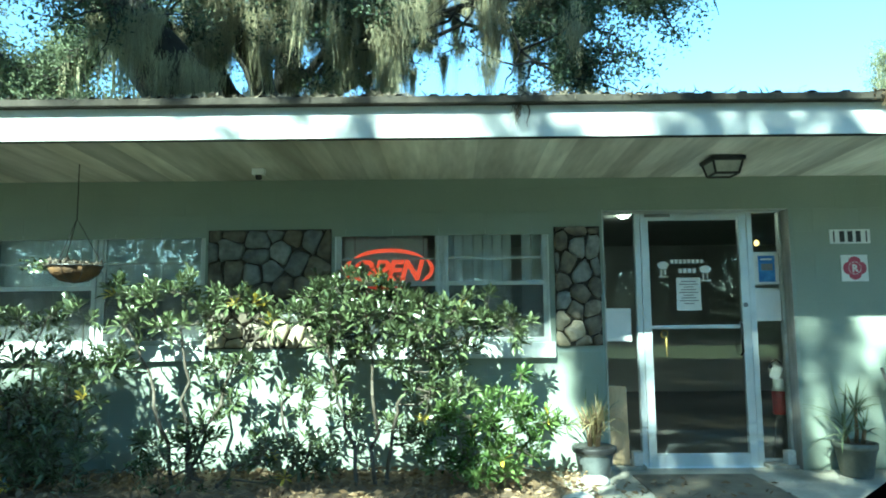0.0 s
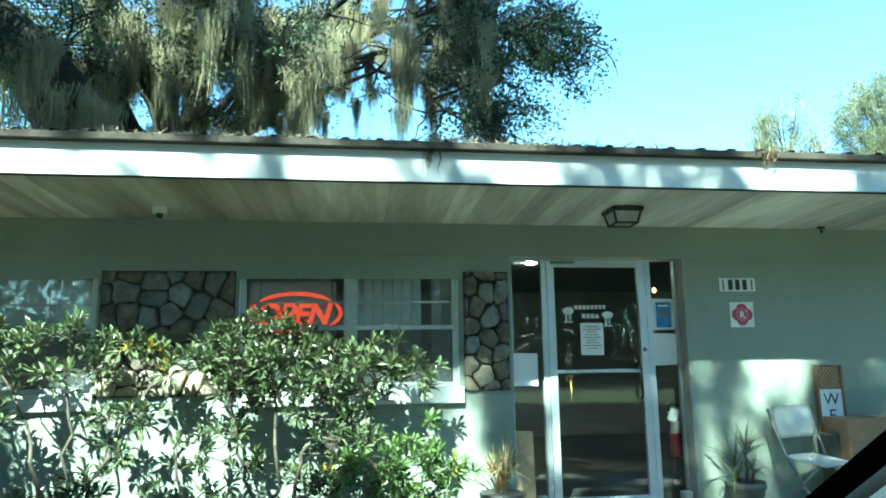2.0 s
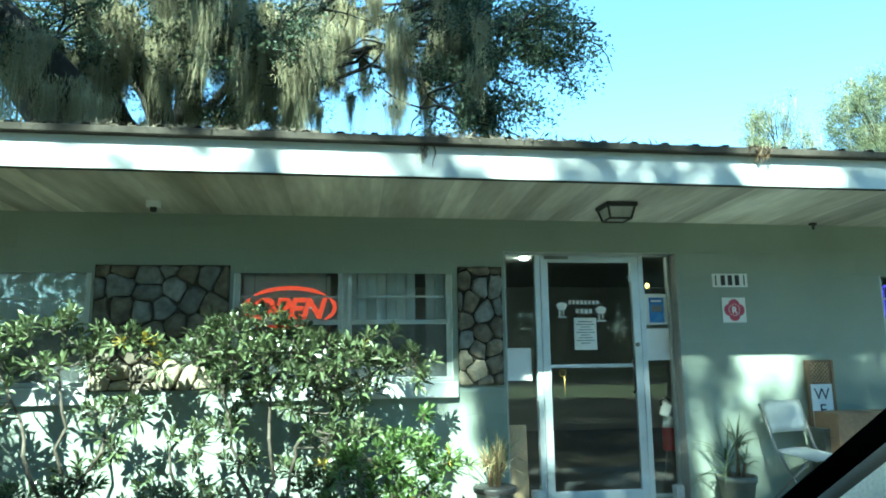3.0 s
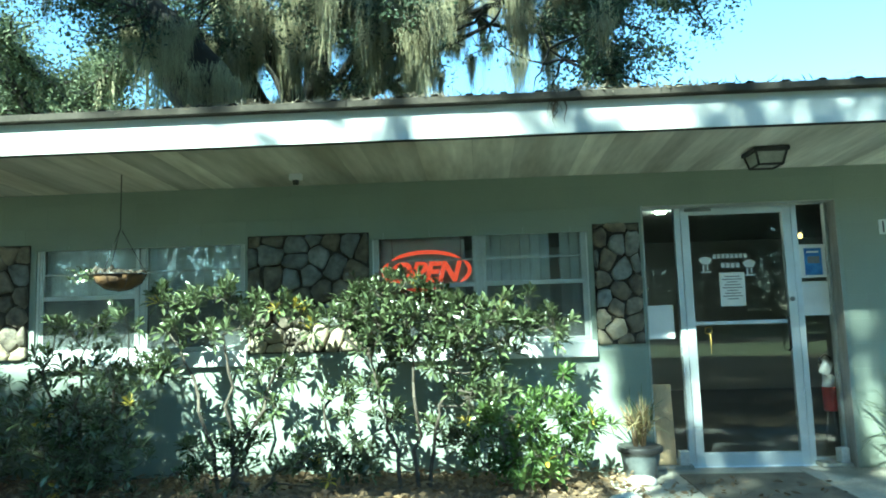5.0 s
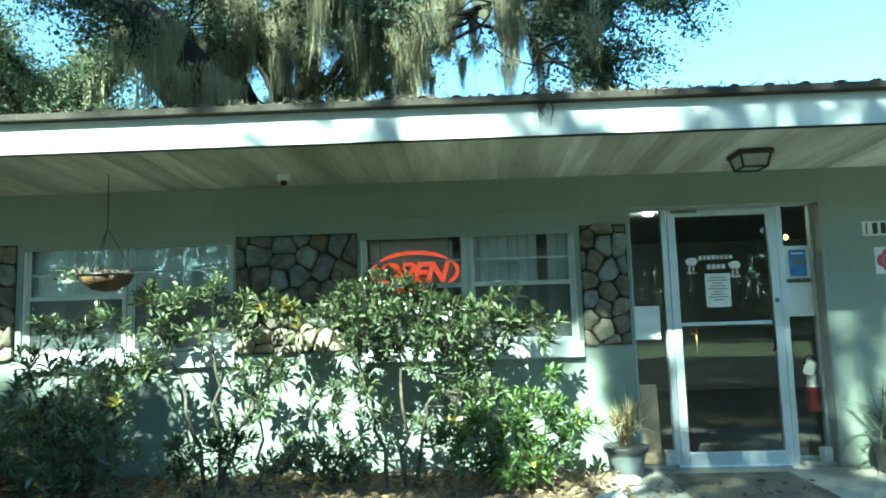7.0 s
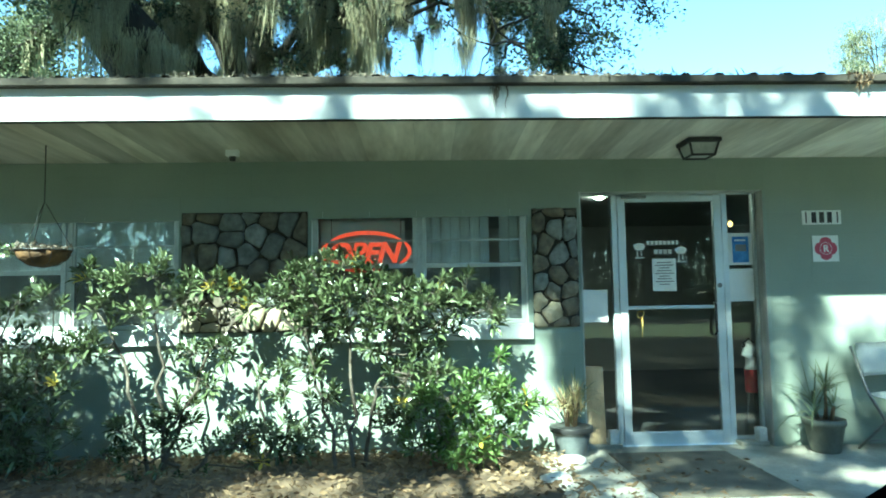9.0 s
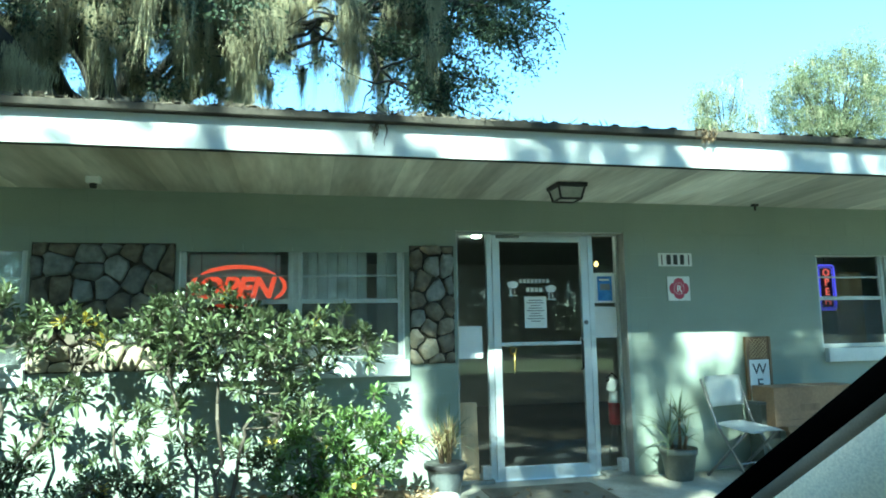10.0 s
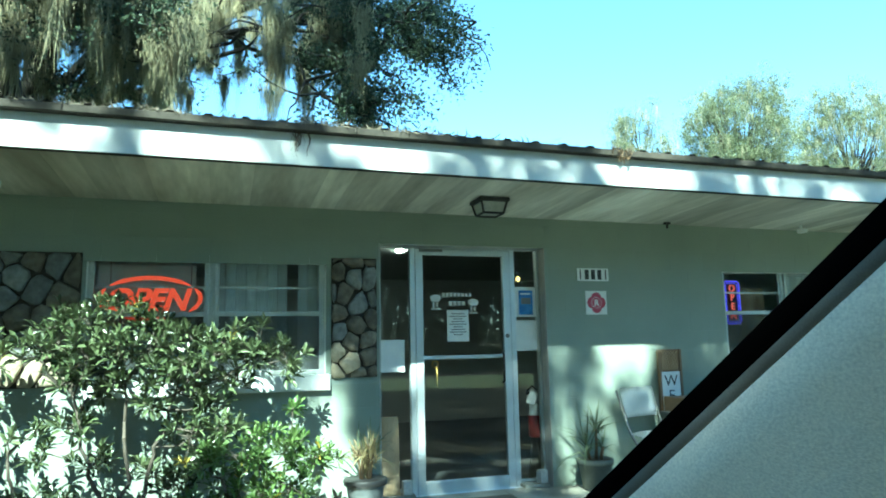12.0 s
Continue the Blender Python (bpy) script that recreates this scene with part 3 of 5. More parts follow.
def shrub(label, at, trunks, clumps, seed, leaf_mat, yellow=0.015, leaf=0.106, dense=0.86, near_leaves=60):
    """A few leggy trunks, each given by its top; from their upper parts limbs reach out to the clumps (x, y, z, radius), filled with whorls of leaves."""
    rng = np.random.default_rng(seed)
    s = thing("shrub", label, "shrub", "shrubs along the wall", at=at)
    woods, nodes = [], []
    for k, (ex, ey, ez) in enumerate(trunks):
        end = np.array([ex, ey, ez])
        root = np.array([0.06 * np.sign(ex) + 0.03 * rng.normal(), 0.03 * rng.normal(), 0.0])
        pts = [root + (end - root) * np.array([t ** 1.3, t, t ** 0.9]) + rng.normal(size=3) * 0.03 * math.sin(math.pi * t) for t in np.linspace(0, 1, 9)]
        wood = bmesh.new()
        tube(pts, np.linspace(0.017, 0.009, 9), 7, wood)
        woods.append(wood)
        nodes += [(k, p) for p in pts[2:]]
    whorls = []
    for cx, cy, cz, cr in clumps:
        c = np.array([cx, cy, cz])
        below = [(k, p) for k, p in nodes if p[2] < cz + 0.02] or nodes[:1]
        k, p0 = min(below, key=lambda q: np.linalg.norm((q[1] - c) * np.array([1, 1, 0.7])))
        mid = (p0 + c) / 2 + rng.normal(size=3) * 0.03 + np.array([0, 0, -0.03])
        tube([p0, mid, c], [0.008, 0.006, 0.004], 5, woods[k], False)
        for _ in range(max(3, int(dense * 420 * cr ** 1.6 + rng.random()))):
            d = rng.normal(size=3)
            d = d / np.linalg.norm(d) * rng.uniform(0.3, 1.3) * cr * np.array([1.15, 0.9, 0.95])
            tip = c + d
            way = d / np.linalg.norm(d) * 0.7 + np.array([0, -0.25, rng.uniform(0.35, 1.0)])
            way /= np.linalg.norm(way)
            tube([c + d * 0.1, c + d * 0.6 - way * 0.02, tip], [0.004, 0.003, 0.002], 3, woods[k], False)
            whorls.append((tip, way))
    for wood in woods:
        part("stem", wood, M_STEM, s)
    base, way, size, yel = [], [], [], []
    for p, d in whorls:
        u = np.cross(d, (0.3, 0.9, 0.2))
        u /= np.linalg.norm(u)
        w = np.cross(d, u)
        n = rng.integers(7, 12)
        y = rng.random() < yellow
        big = rng.uniform(0.75, 1.15)
        for k in range(n):
            q = 2.4 * k + rng.uniform(-0.3, 0.3)
            t = k / n
            inc = 0.30 + 1.15 * t + rng.uniform(-0.2, 0.2)
            base.append(p - d * 0.045 * t)
            way.append(d * math.cos(inc) + (u * math.cos(q) + w * math.sin(q)) * math.sin(inc))
            size.append(leaf * big * rng.uniform(0.7, 1.1))
            yel.append(y and rng.random() < 0.7)
    base, way, size, yel = map(np.array, (base, way, size, yel))
    near = np.zeros(len(base), bool)
    near[np.argsort(base[:, 1] - 0.25 * base[:, 2])[:near_leaves]] = True
    for name2, pick, mat in (("foliage", ~yel & ~near, leaf_mat), ("yellowed_leaves", yel & ~near, M_YELLOW)):
        if pick.any():
            v, f = leaf_mesh(rng, base[pick], way[pick], size[pick], size[pick] * 0.285)
            mesh_part(name2, v, f, mat, s, kind="stuff")
    one = None
    for i in np.flatnonzero(near):
        q = Vector(way[i]).to_track_quat("Y", "Z")
        m = Matrix.LocRotScale(Vector(base[i]), q, Vector((1, 1, 1)) * float(size[i]))
        if one is None:
            v, f = leaf_mesh(rng, np.zeros((1, 3)), np.array([[0, 1.0, 0]]), np.ones(1), np.ones(1) * 0.285)
            one = mesh_part("leaf", v, f, leaf_mat, s)
            one.matrix_basis = m
        else:
            same_mesh(one, s, m)
    return s


def row(rng, x0, x1, z0, z1, step, r, y=0.0, jitter=0.06):
    """Clumps side by side from x0 to x1, their height running from z0 to z1."""
    n = max(1, int(round(abs(x1 - x0) / step)))
    return [(x0 + (x1 - x0) * (i + 0.5) / n + rng.uniform(-jitter, jitter) * 0.7, y + rng.uniform(-0.10, 0.10),
             z0 + (z1 - z0) * (i + 0.5) / n + rng.uniform(-jitter, jitter), r * rng.uniform(0.8, 1.15)) for i in range(n)]


pick = random.Random(17)
shrub("tall leggy evergreen shrub with dark glossy leaves", (-2.43, -0.45, 0.03), ((-0.35, 0.0, 1.10), (0.02, -0.06, 1.20), (0.60, 0.0, 1.12)),
      row(pick, -0.66, 0.52, 1.44, 1.42, 0.19, 0.11) + row(pick, -0.52, 0.36, 1.27, 1.27, 0.26, 0.09, -0.05) + [(0.62, 0.0, 1.36, 0.10), (0.72, 0.0, 1.22, 0.08)]
      + [(0.30, 0.0, 0.90, 0.10), (0.55, 0.0, 0.94, 0.10), (-0.62, 0.0, 0.92, 0.16), (-0.44, -0.05, 1.02, 0.10), (0.22, -0.05, 0.45, 0.12), (0.10, 0.0, 0.26, 0.14), (-0.20, -0.05, 0.30, 0.13), (0.40, 0.0, 0.68, 0.08)], 3, M_LEAF)
shrub("dense evergreen shrub with whorls of dark leaves", (-0.95, -0.46, 0.03), ((-0.30, -0.02, 0.98), (0.02, 0.0, 1.05), (0.36, 0.0, 0.98)),
      row(pick, -0.60, 0.10, 1.52, 1.54, 0.21, 0.13) + row(pick, 0.10, 1.22, 1.52, 1.22, 0.21, 0.13) + row(pick, -0.58, 0.98, 1.35, 1.15, 0.22, 0.14, -0.06)
      + row(pick, -0.45, 0.85, 1.16, 1.0, 0.26, 0.13) + row(pick, -0.30, 0.70, 1.0, 0.86, 0.30, 0.10)
      + [(-0.28, 0.0, 0.76, 0.11), (-0.14, -0.05, 0.53, 0.10), (-0.48, 0.0, 0.62, 0.08), (0.46, 0.0, 0.66, 0.14), (0.70, 0.0, 0.72, 0.12), (0.22, 0.05, 0.42, 0.10), (0.40, 0.0, 0.34, 0.13), (0.62, 0.05, 0.50, 0.12)], 5, M_LEAF)
shrub("bright green leafy shrub beside the pot", (-0.05, -0.60, 0.03), ((-0.22, 0.0, 0.38), (0.05, 0.0, 0.48), (0.28, 0.0, 0.46)),
      row(pick, -0.38, 0.54, 0.44, 0.52, 0.19, 0.13) + row(pick, -0.45, 0.40, 0.26, 0.26, 0.19, 0.14, -0.04) + row(pick, -0.25, 0.3, 0.08, 0.08, 0.26, 0.09, -0.08)
      + [(0.26, 0.0, 0.60, 0.10), (0.14, 0.05, 0.70, 0.07), (0.27, 0.05, 0.84, 0.06)], 8, M_LEAFY, 0.05, 0.098, 0.9, 60)
shrub("dark evergreen shrub in deep shade by the wall", (-3.58, -0.50, 0.03), ((-0.30, 0.0, 0.95), (0.05, -0.05, 1.05), (0.40, 0.0, 1.0)),
      row(pick, -0.35, 0.48, 1.28, 1.33, 0.21, 0.13) + row(pick, -0.45, 0.42, 0.98, 0.98, 0.22, 0.17) + row(pick, -0.5, 0.50, 0.70, 0.62, 0.22, 0.19, -0.05)
      + row(pick, -0.55, 0.55, 0.40, 0.34, 0.24, 0.20, -0.08) + row(pick, -0.4, 0.66, 0.14, 0.16, 0.26, 0.16, -0.12), 12, M_LEAF, dense=0.5)
shrub("shaded shrub with thin stems near the house corner", (-4.70, -0.45, 0.03), ((-0.2, 0.0, 0.7), (0.2, 0.0, 0.8)),
      row(pick, -0.45, 0.45, 0.85, 0.92, 0.26, 0.17) + row(pick, -0.5, 0.5, 0.50, 0.50, 0.28, 0.19) + row(pick, -0.4, 0.4, 0.2, 0.2, 0.3, 0.16), 15, M_LEAF)
shrub("low dark undergrowth shrub at the foot of the wall", (-2.15, -0.58, 0.03), ((-0.3, 0.0, 0.22), (0.3, 0.0, 0.22)),
      row(pick, -0.70, 0.75, 0.14, 0.14, 0.24, 0.14) + row(pick, -0.45, 0.65, 0.30, 0.26, 0.36, 0.10), 25, M_LEAF, 0.02, 0.085, 0.4, 40)
shrub("sparse young shrub before the pale wall", (-1.52, -0.40, 0.03), ((-0.12, 0.0, 0.62), (0.10, 0.0, 0.3)),
      [(-0.13, 0.0, 0.70, 0.05), (0.04, 0.0, 0.74, 0.05)] + row(pick, -0.30, 0.26, 0.24, 0.28, 0.22, 0.12) + [(0.14, 0.0, 0.13, 0.12)], 33, M_LEAF, 0.0, 0.10, 0.9, 40)


# ---- trees ----
def limb_tree(rng, wood, base, top, r0, limbs, spread, rise):
    """A trunk with bending limbs; returns points along the limbs where twigs grow."""
    pts, d = wander(rng, base, np.subtract(top, base), float(np.linalg.norm(np.subtract(top, base))), 8, 0.05, 0.0)
    tube(pts, np.linspace(r0, r0 * 0.55, len(pts)), 10, wood)
    tips = []
    for i in range(limbs):
        a = 2 * math.pi * (i + rng.uniform(-0.3, 0.3)) / limbs
        k = rng.integers(4, len(pts))
        ln = spread * rng.uniform(0.7, 1.1)
        lp, ld = wander(rng, pts[k], (math.cos(a), math.sin(a), rise * rng.uniform(0.3, 1.2)), ln, 9, 0.16, -0.01)
        tube(lp, np.linspace(r0 * 0.42, r0 * 0.06, len(lp)), 7, wood)
        for j in range(2, len(lp)):
            tips.append(lp[j])
            for _ in range(2):
                sp, _d = wander(rng, lp[j], ld * 0.5 + rng.normal(size=3) * np.array([0.8, 0.8, 0.4]), ln * rng.uniform(0.18, 0.4), 5, 0.2, -0.02)
                tube(sp, np.linspace(r0 * 0.11, r0 * 0.02, len(sp)), 5, wood, False)
                tips += sp[1:]
    return np.array(tips)


def leaves_round(rng, tips, each, spread, size):
    n = len(tips) * each
    base = np.repeat(tips, each, 0) + rng.normal(size=(n, 3)) * spread
    way = rng.normal(size=(n, 3)) + np.array([0, 0, -0.25])
    L = size * rng.uniform(0.7, 1.3, n)
    return card_mesh(rng, base, way, L, L * 0.48)


# live oak with hanging moss, behind the house
rng = np.random.default_rng(7)
oak = thing("oak_tree", "huge live oak hung with grey Spanish moss", "tree", at=(0, 0, -0.06))
wood = bmesh.new()
trunk, _ = wander(rng, (-4.2, 9.5, 0), (0.1, 0, 1), 6.2, 6, 0.05, 0)
tube(trunk, np.linspace(0.75, 0.5, len(trunk)), 12, wood)
twigs = []
BOUGHS = (((-5.2, 7.2, 4.6), (-8.9, 5.6, 8.9), 0.42), ((-4.2, 9.2, 4.6), (-8.6, 4.2, 8.2), 0.30), ((-4.1, 9.2, 5.4), (-5.6, 4.6, 8.6), 0.32), ((-4.0, 9.2, 5.8), (-2.4, 4.2, 8.0), 0.30),
         ((-4.0, 9.3, 6.0), (0.6, 5.2, 8.1), 0.30), ((-4.0, 9.3, 5.6), (2.9, 6.0, 7.5), 0.24), ((-4.0, 9.6, 6.0), (1.4, 8.4, 9.4), 0.25),
         ((-4.0, 9.3, 5.9), (4.5, 6.2, 7.8), 0.22), ((-3.5, 9.3, 6.2), (4.3, 6.2, 8.6), 0.2), ((0.2, 7.4, 7.2), (3.6, 6.1, 6.9), 0.1), ((-3.0, 9.0, 6.2), (3.2, 6.2, 8.7), 0.2), ((-3.0, 9.0, 6.6), (1.6, 6.0, 8.9), 0.2), ((0.4, 7.2, 7.4), (2.3, 6.0, 5.7), 0.1), ((-0.6, 7.4, 7.2), (1.2, 6.0, 5.8), 0.1), ((-4.0, 9.3, 5.5), (2.4, 6.2, 6.7), 0.2), ((-4.0, 9.4, 5.0), (-1.2, 5.6, 6.6), 0.2),
         ((-4.2, 9.3, 5.0), (-6.4, 5.0, 6.8), 0.22), ((-4.2, 9.8, 5.8), (-7.5, 9.5, 9.5), 0.26), ((-4.2, 9.5, 6.2), (-3.6, 6.4, 10.2), 0.28))
for a, b, r in BOUGHS:
    a, b = np.array(a), np.array(b)
    ln = float(np.linalg.norm(b - a))
    sag = np.array([0, 0, 1.0])
    lp = [a + (b - a) * t + sag * 0.9 * math.sin(math.pi * t) + rng.normal(size=3) * 0.10 for t in np.linspace(0, 1, 9)]
    tube(lp, np.linspace(r if b[0] < -3 else r * 0.38, 0.02, 9), 9, wood)
    for j in range(3, 9):
        for _ in range(5):
            sp, _d = wander(rng, lp[j], (b - a) / ln * 0.6 + rng.normal(size=3) * np.array([0.8, 0.8, 0.45]), rng.uniform(0.7, 2.0), 6, 0.22, -0.05)
            ac = sp[3][0] * 11.8 / (sp[3][1] + 5.8)
            if -1.0 < ac < 1.6 and sp[3][2] < 8.4 and rng.random() < 0.6:
                continue
            if (sp[3][0] + 0.3) * 12 / (sp[3][1] + 5.8) > 4.7 - 0.5 * ((sp[3][2] - 1.3) * 12 / (sp[3][1] + 5.8) - 5.6) ** 2:
                continue
            tube(sp, np.linspace(0.030, 0.007, 7), 5, wood, False)
            twigs += sp[1:]
big = [(-4.2, 9.4, 4.2), (-4.6, 7.4, 5.0), (-5.2, 6.2, 6.0), (-6.0, 5.8, 6.9), (-6.9, 5.6, 7.7), (-7.8, 5.5, 8.5), (-8.8, 5.4, 9.4)]
tube(big, np.linspace(0.36, 0.26, len(big)), 12, wood)
twigs = np.array(twigs)
hole = np.array([noise.noise(Vector(p) * 0.9 + Vector((3, 1, 7))) for p in twigs])
reach = (twigs[:, 0] + 0.3) * 12 / (twigs[:, 1] + 5.8)
high = (twigs[:, 2] - 1.3) * 12 / (twigs[:, 1] + 5.8)
keep = ((hole > -0.12) | ((reach < -0.6) & (hole > -0.34))) & (reach < 4.9 - 0.5 * (high - 5.6) ** 2)
# the great limb on the left stands bare, with sky on both sides of it
bare = (reach > -7.0) & (reach < -5.1) & (high > 3.6) & (high < 6.6)
keep &= ~(bare & (rng.random(len(twigs)) < 0.78))
twigs, reach, high = twigs[keep], reach[keep], high[keep]
part("trunk", wood, M_BARK, oak, "dark furrowed trunk and limbs", smooth=True)
open_part = (reach > -0.7) & (reach < 1.2) & (hole[keep] < 0.16)
thick = np.concatenate([twigs[~open_part], twigs[reach > 1.3] + rng.normal(size=(int((reach > 1.3).sum()), 3)) * 0.12, twigs[reach < -2.2] + rng.normal(size=(int((reach < -2.2).sum()), 3)) * 0.2])
v, f = leaves_round(rng, thick, 30, 0.13, 0.082)
mesh_part("crown", v, f, M_OAK, oak, "small dark leathery leaves", "stuff")
# beards of moss: thick over the left and middle boughs, few towards the tips on the right
share = np.where(reach < -4.9, 0.03, np.where(reach < -0.4, 0.34, np.where(reach < 1.6, 0.20, np.where(reach < 2.8, 0.08, 0.0)))) * ((high > 4.2) & (high < 8.0))
pick = twigs[rng.random(len(twigs)) < share]
along = np.array(big)
extra = np.concatenate([along[i] + (along[i + 1] - along[i]) * rng.uniform(0, 1, (9, 1)) + rng.normal(size=(9, 3)) * np.array([0.3, 0.25, 0.1]) + np.array([0, -0.35, 0.1]) for i in range(1, 3)])
pick = np.concatenate([pick, extra])
n = 260
wide = np.repeat(rng.uniform(0.05, 0.17, len(pick)), n)
off = rng.normal(size=(len(pick) * n, 3)) * np.stack([wide, wide, wide * 0.5], 1)
tops = np.repeat(pick, n, 0) + off
fall = np.repeat(rng.uniform(0.35, 1.45, len(pick)), n) * np.exp(-(off[:, 0] ** 2 + off[:, 1] ** 2) / (2.2 * wide ** 2)) * rng.uniform(0.35, 1.0, len(tops)) + 0.10
tops[:, 2] -= fall * rng.uniform(0, 0.5, len(tops))
v, f = moss_mesh(rng, tops, fall, rng.uniform(0.002, 0.008, len(tops)))
mesh_part("hanging_moss", v, f, M_MOSS, oak, "long grey-green beards of moss", "stuff")


def far_tree(seed, x, y, h, r0, spread, leaf_mat, each, size, moss=0.0, label=""):
    rng = np.random.default_rng(seed)
    t = thing("tree", label, "tree", "trees around the house", at=(x, y, -0.06))
    wood = bmesh.new()
    tips = limb_tree(rng, wood, (0, 0, 0), (rng.uniform(-0.6, 0.6), rng.uniform(-0.6, 0.6), h * 0.62), r0, 11, spread, 0.75)
    part("trunk", wood, M_BARK, t, smooth=True)
    v, f = leaves_round(rng, tips, each, spread * 0.06, size)
    mesh_part("crown", v, f, leaf_mat, t, "", "stuff")
    if moss:
        pick = tips[rng.random(len(tips)) < moss]
        tops = np.repeat(pick, 6, 0) + rng.normal(size=(len(pick) * 6, 3)) * 0.15
        v, f = moss_mesh(rng, tops, rng.uniform(0.5, 2.0, len(tops)), rng.uniform(0.02, 0.06, len(tops)))
        mesh_part("hanging_moss", v, f, M_MOSS, t, "", "stuff")
    return t


def crown_tree(seed, x, y, mid, radii, clumps, each, size, r0, moss, label):
    """A tree whose crown is made of leaf clumps within a rounded shape, each at the end of a limb."""
    rng = np.random.default_rng(seed)
    t = thing("tree", label, "tree", "trees around the house", at=(x, y, -0.06))
    wood = bmesh.new()
    fork = np.array([0, 0, mid - radii[2] * 0.9])
    tube([(0.3, 0, 0), (0.1, 0.1, fork[2] * 0.5), tuple(fork)], [r0, r0 * 0.8, r0 * 0.6], 9, wood)
    tips = []
    for _ in range(clumps):
        d = rng.normal(size=3)
        d = d / np.linalg.norm(d) * rng.uniform(0.45, 1.0) ** 0.5 * rng.uniform(0.85, 1.08)
        c = np.array([0, 0, mid]) + d * np.array(radii)
        lp = [fork + (c - fork) * k + rng.normal(size=3) * 0.15 * math.sin(math.pi * k) for k in np.linspace(0, 1, 6)]
        tube(lp, np.linspace(r0 * 0.13, 0.015, 6), 5, wood, False)
        for _ in range(9):
            tips.append(c + rng.normal(size=3) * np.array(radii) * 0.13)
    part("trunk", wood, M_BARK, t, smooth=True)
    tips = np.array(tips)
    v, f = leaves_round(rng, tips, each, 0.2, size)
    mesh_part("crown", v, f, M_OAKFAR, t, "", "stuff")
    pick = tips[rng.random(len(tips)) < moss]
    tops = np.repeat(pick, 8, 0) + rng.normal(size=(len(pick) * 8, 3)) * 0.12
    v, f = moss_mesh(rng, tops, rng.uniform(0.3, 1.2, len(tops)), rng.uniform(0.008, 0.025, len(tops)))
    mesh_part("hanging_moss", v, f, M_MOSS, t, "", "stuff")


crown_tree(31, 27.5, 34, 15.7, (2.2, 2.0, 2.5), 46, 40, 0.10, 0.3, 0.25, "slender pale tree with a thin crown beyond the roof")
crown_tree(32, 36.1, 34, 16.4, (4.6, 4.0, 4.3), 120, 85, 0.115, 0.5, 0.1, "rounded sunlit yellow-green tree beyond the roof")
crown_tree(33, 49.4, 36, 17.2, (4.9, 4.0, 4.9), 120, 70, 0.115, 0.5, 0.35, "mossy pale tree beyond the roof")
far_tree(34, -12.3, 12.5, 12.6, 0.5, 4.4, M_OAKLIT, 50, 0.11, 0.03, "dark green oak beside the house")
far_tree(35, -16.6, 17, 16, 0.5, 5.5, M_OAKLIT, 80, 0.15, 0.1, "dark green oak beside the house")
for i, (x, y, h) in enumerate(((-13, -50, 19), (-3, -47, 18), (8, -50, 20), (19, -46, 17), (30, -49, 19))):
    far_tree(50 + i, x, y, h, 0.5, 6.0, M_OAK, 34, 0.42, 0.0, "broad leafy tree across the road")

for i, (x, y, h) in enumerate(((-8, -40, 16), (4, -39, 14), (15, -40, 16))):
    far_tree(60 + i, x, y, h, 0.45, 5.6, M_OAK, 34, 0.36, 0.0, "broad leafy tree beside the road")

rng = np.random.default_rng(90)
n = 130000
along = rng.uniform(0, 1, n)
deep = rng.uniform(0, 9, n)
# a horseshoe of woods: across the road and down both sides of the lot
# the unseen woods down both sides are added to cut low sky light
base = np.where((along < 0.5)[:, None], np.stack([along * 260 - 65, -54 - deep, along * 0], 1),
                np.where((along < 0.75)[:, None], np.stack([-42 - deep, (along - 0.5) * 260 - 60, along * 0], 1), np.stack([50 + deep, (along - 0.75) * 250 - 60, along * 0], 1)))
# the belt across the road is thin to the left, where the sky shows through
thin = (along < 0.5) & (base[:, 0] < -20) & (rng.random(n) < 0.5)
base, along = base[~thin], along[~thin]
n = len(base)
tall = 22 * (0.75 + 0.35 * np.array([noise.noise(Vector((x * 0.13, y * 0.13, 0))) for x, y in base[:, :2]]))
base[:, 2] = rng.uniform(0, 1, n) ** 1.1 * tall
v, f = card_mesh(rng, base, rng.normal(size=(n, 3)), rng.uniform(0.5, 1.1, n), rng.uniform(0.3, 0.6, n))
tagged(mesh_part("far_woods", v, f, M_OAK), "dense dark woods round the lot and the road, the sides added unseen", "woods", "", "stuff")

# big unseen tree on the near side of the lot: its crown is placed to throw broken shade on the house
shade = thing("shade_tree", "unseen tall oak before the house, shaped to cast dappled shade", "tree", at=(-6.0, -14.0, -0.06))
rng = np.random.default_rng(77)
wood = bmesh.new()
tips = limb_tree(rng, wood, (0, 0, 0), (0.5, 0.6, 10.5), 0.6, 12, 7.0, 0.55)
part("trunk", wood, M_BARK, shade, smooth=True)
# gaps cut in the crown so the sun comes through onto set patches
LIT = ((-6.0, -1.44, 1.1, 1.6), (-1.26, -0.98, 1.1, 1.6), (-0.26, 0.42, 1.1, 1.6), (1.0, 1.64, 1.1, 1.6), (2.06, 2.24, 1.15, 1.6), (2.98, 3.92, 1.15, 1.6),
       (-2.95, 0.1, -0.12, 1.24), (0.1, 0.74, -0.35, 0.95), (0.1, 1.3, -1.45, 0.05), (0.50, 1.08, -0.35, 0.52), (-1.3, -0.3, -1.6, -0.6), (-6.0, -2.95, 0.76, 1.12), (-3.45, -3.0, 0.05, 0.5), (-4.3, -3.3, -0.35, -0.1), (1.20, 1.52, 0.45, 1.35),
       (2.60, 2.88, -0.3, 0.95), (2.58, 2.72, 0.9, 1.22), (3.0, 3.2, 0.45, 0.82), (3.12, 3.76, 0.80, 1.4), (3.16, 3.84, 0.02, 0.72))


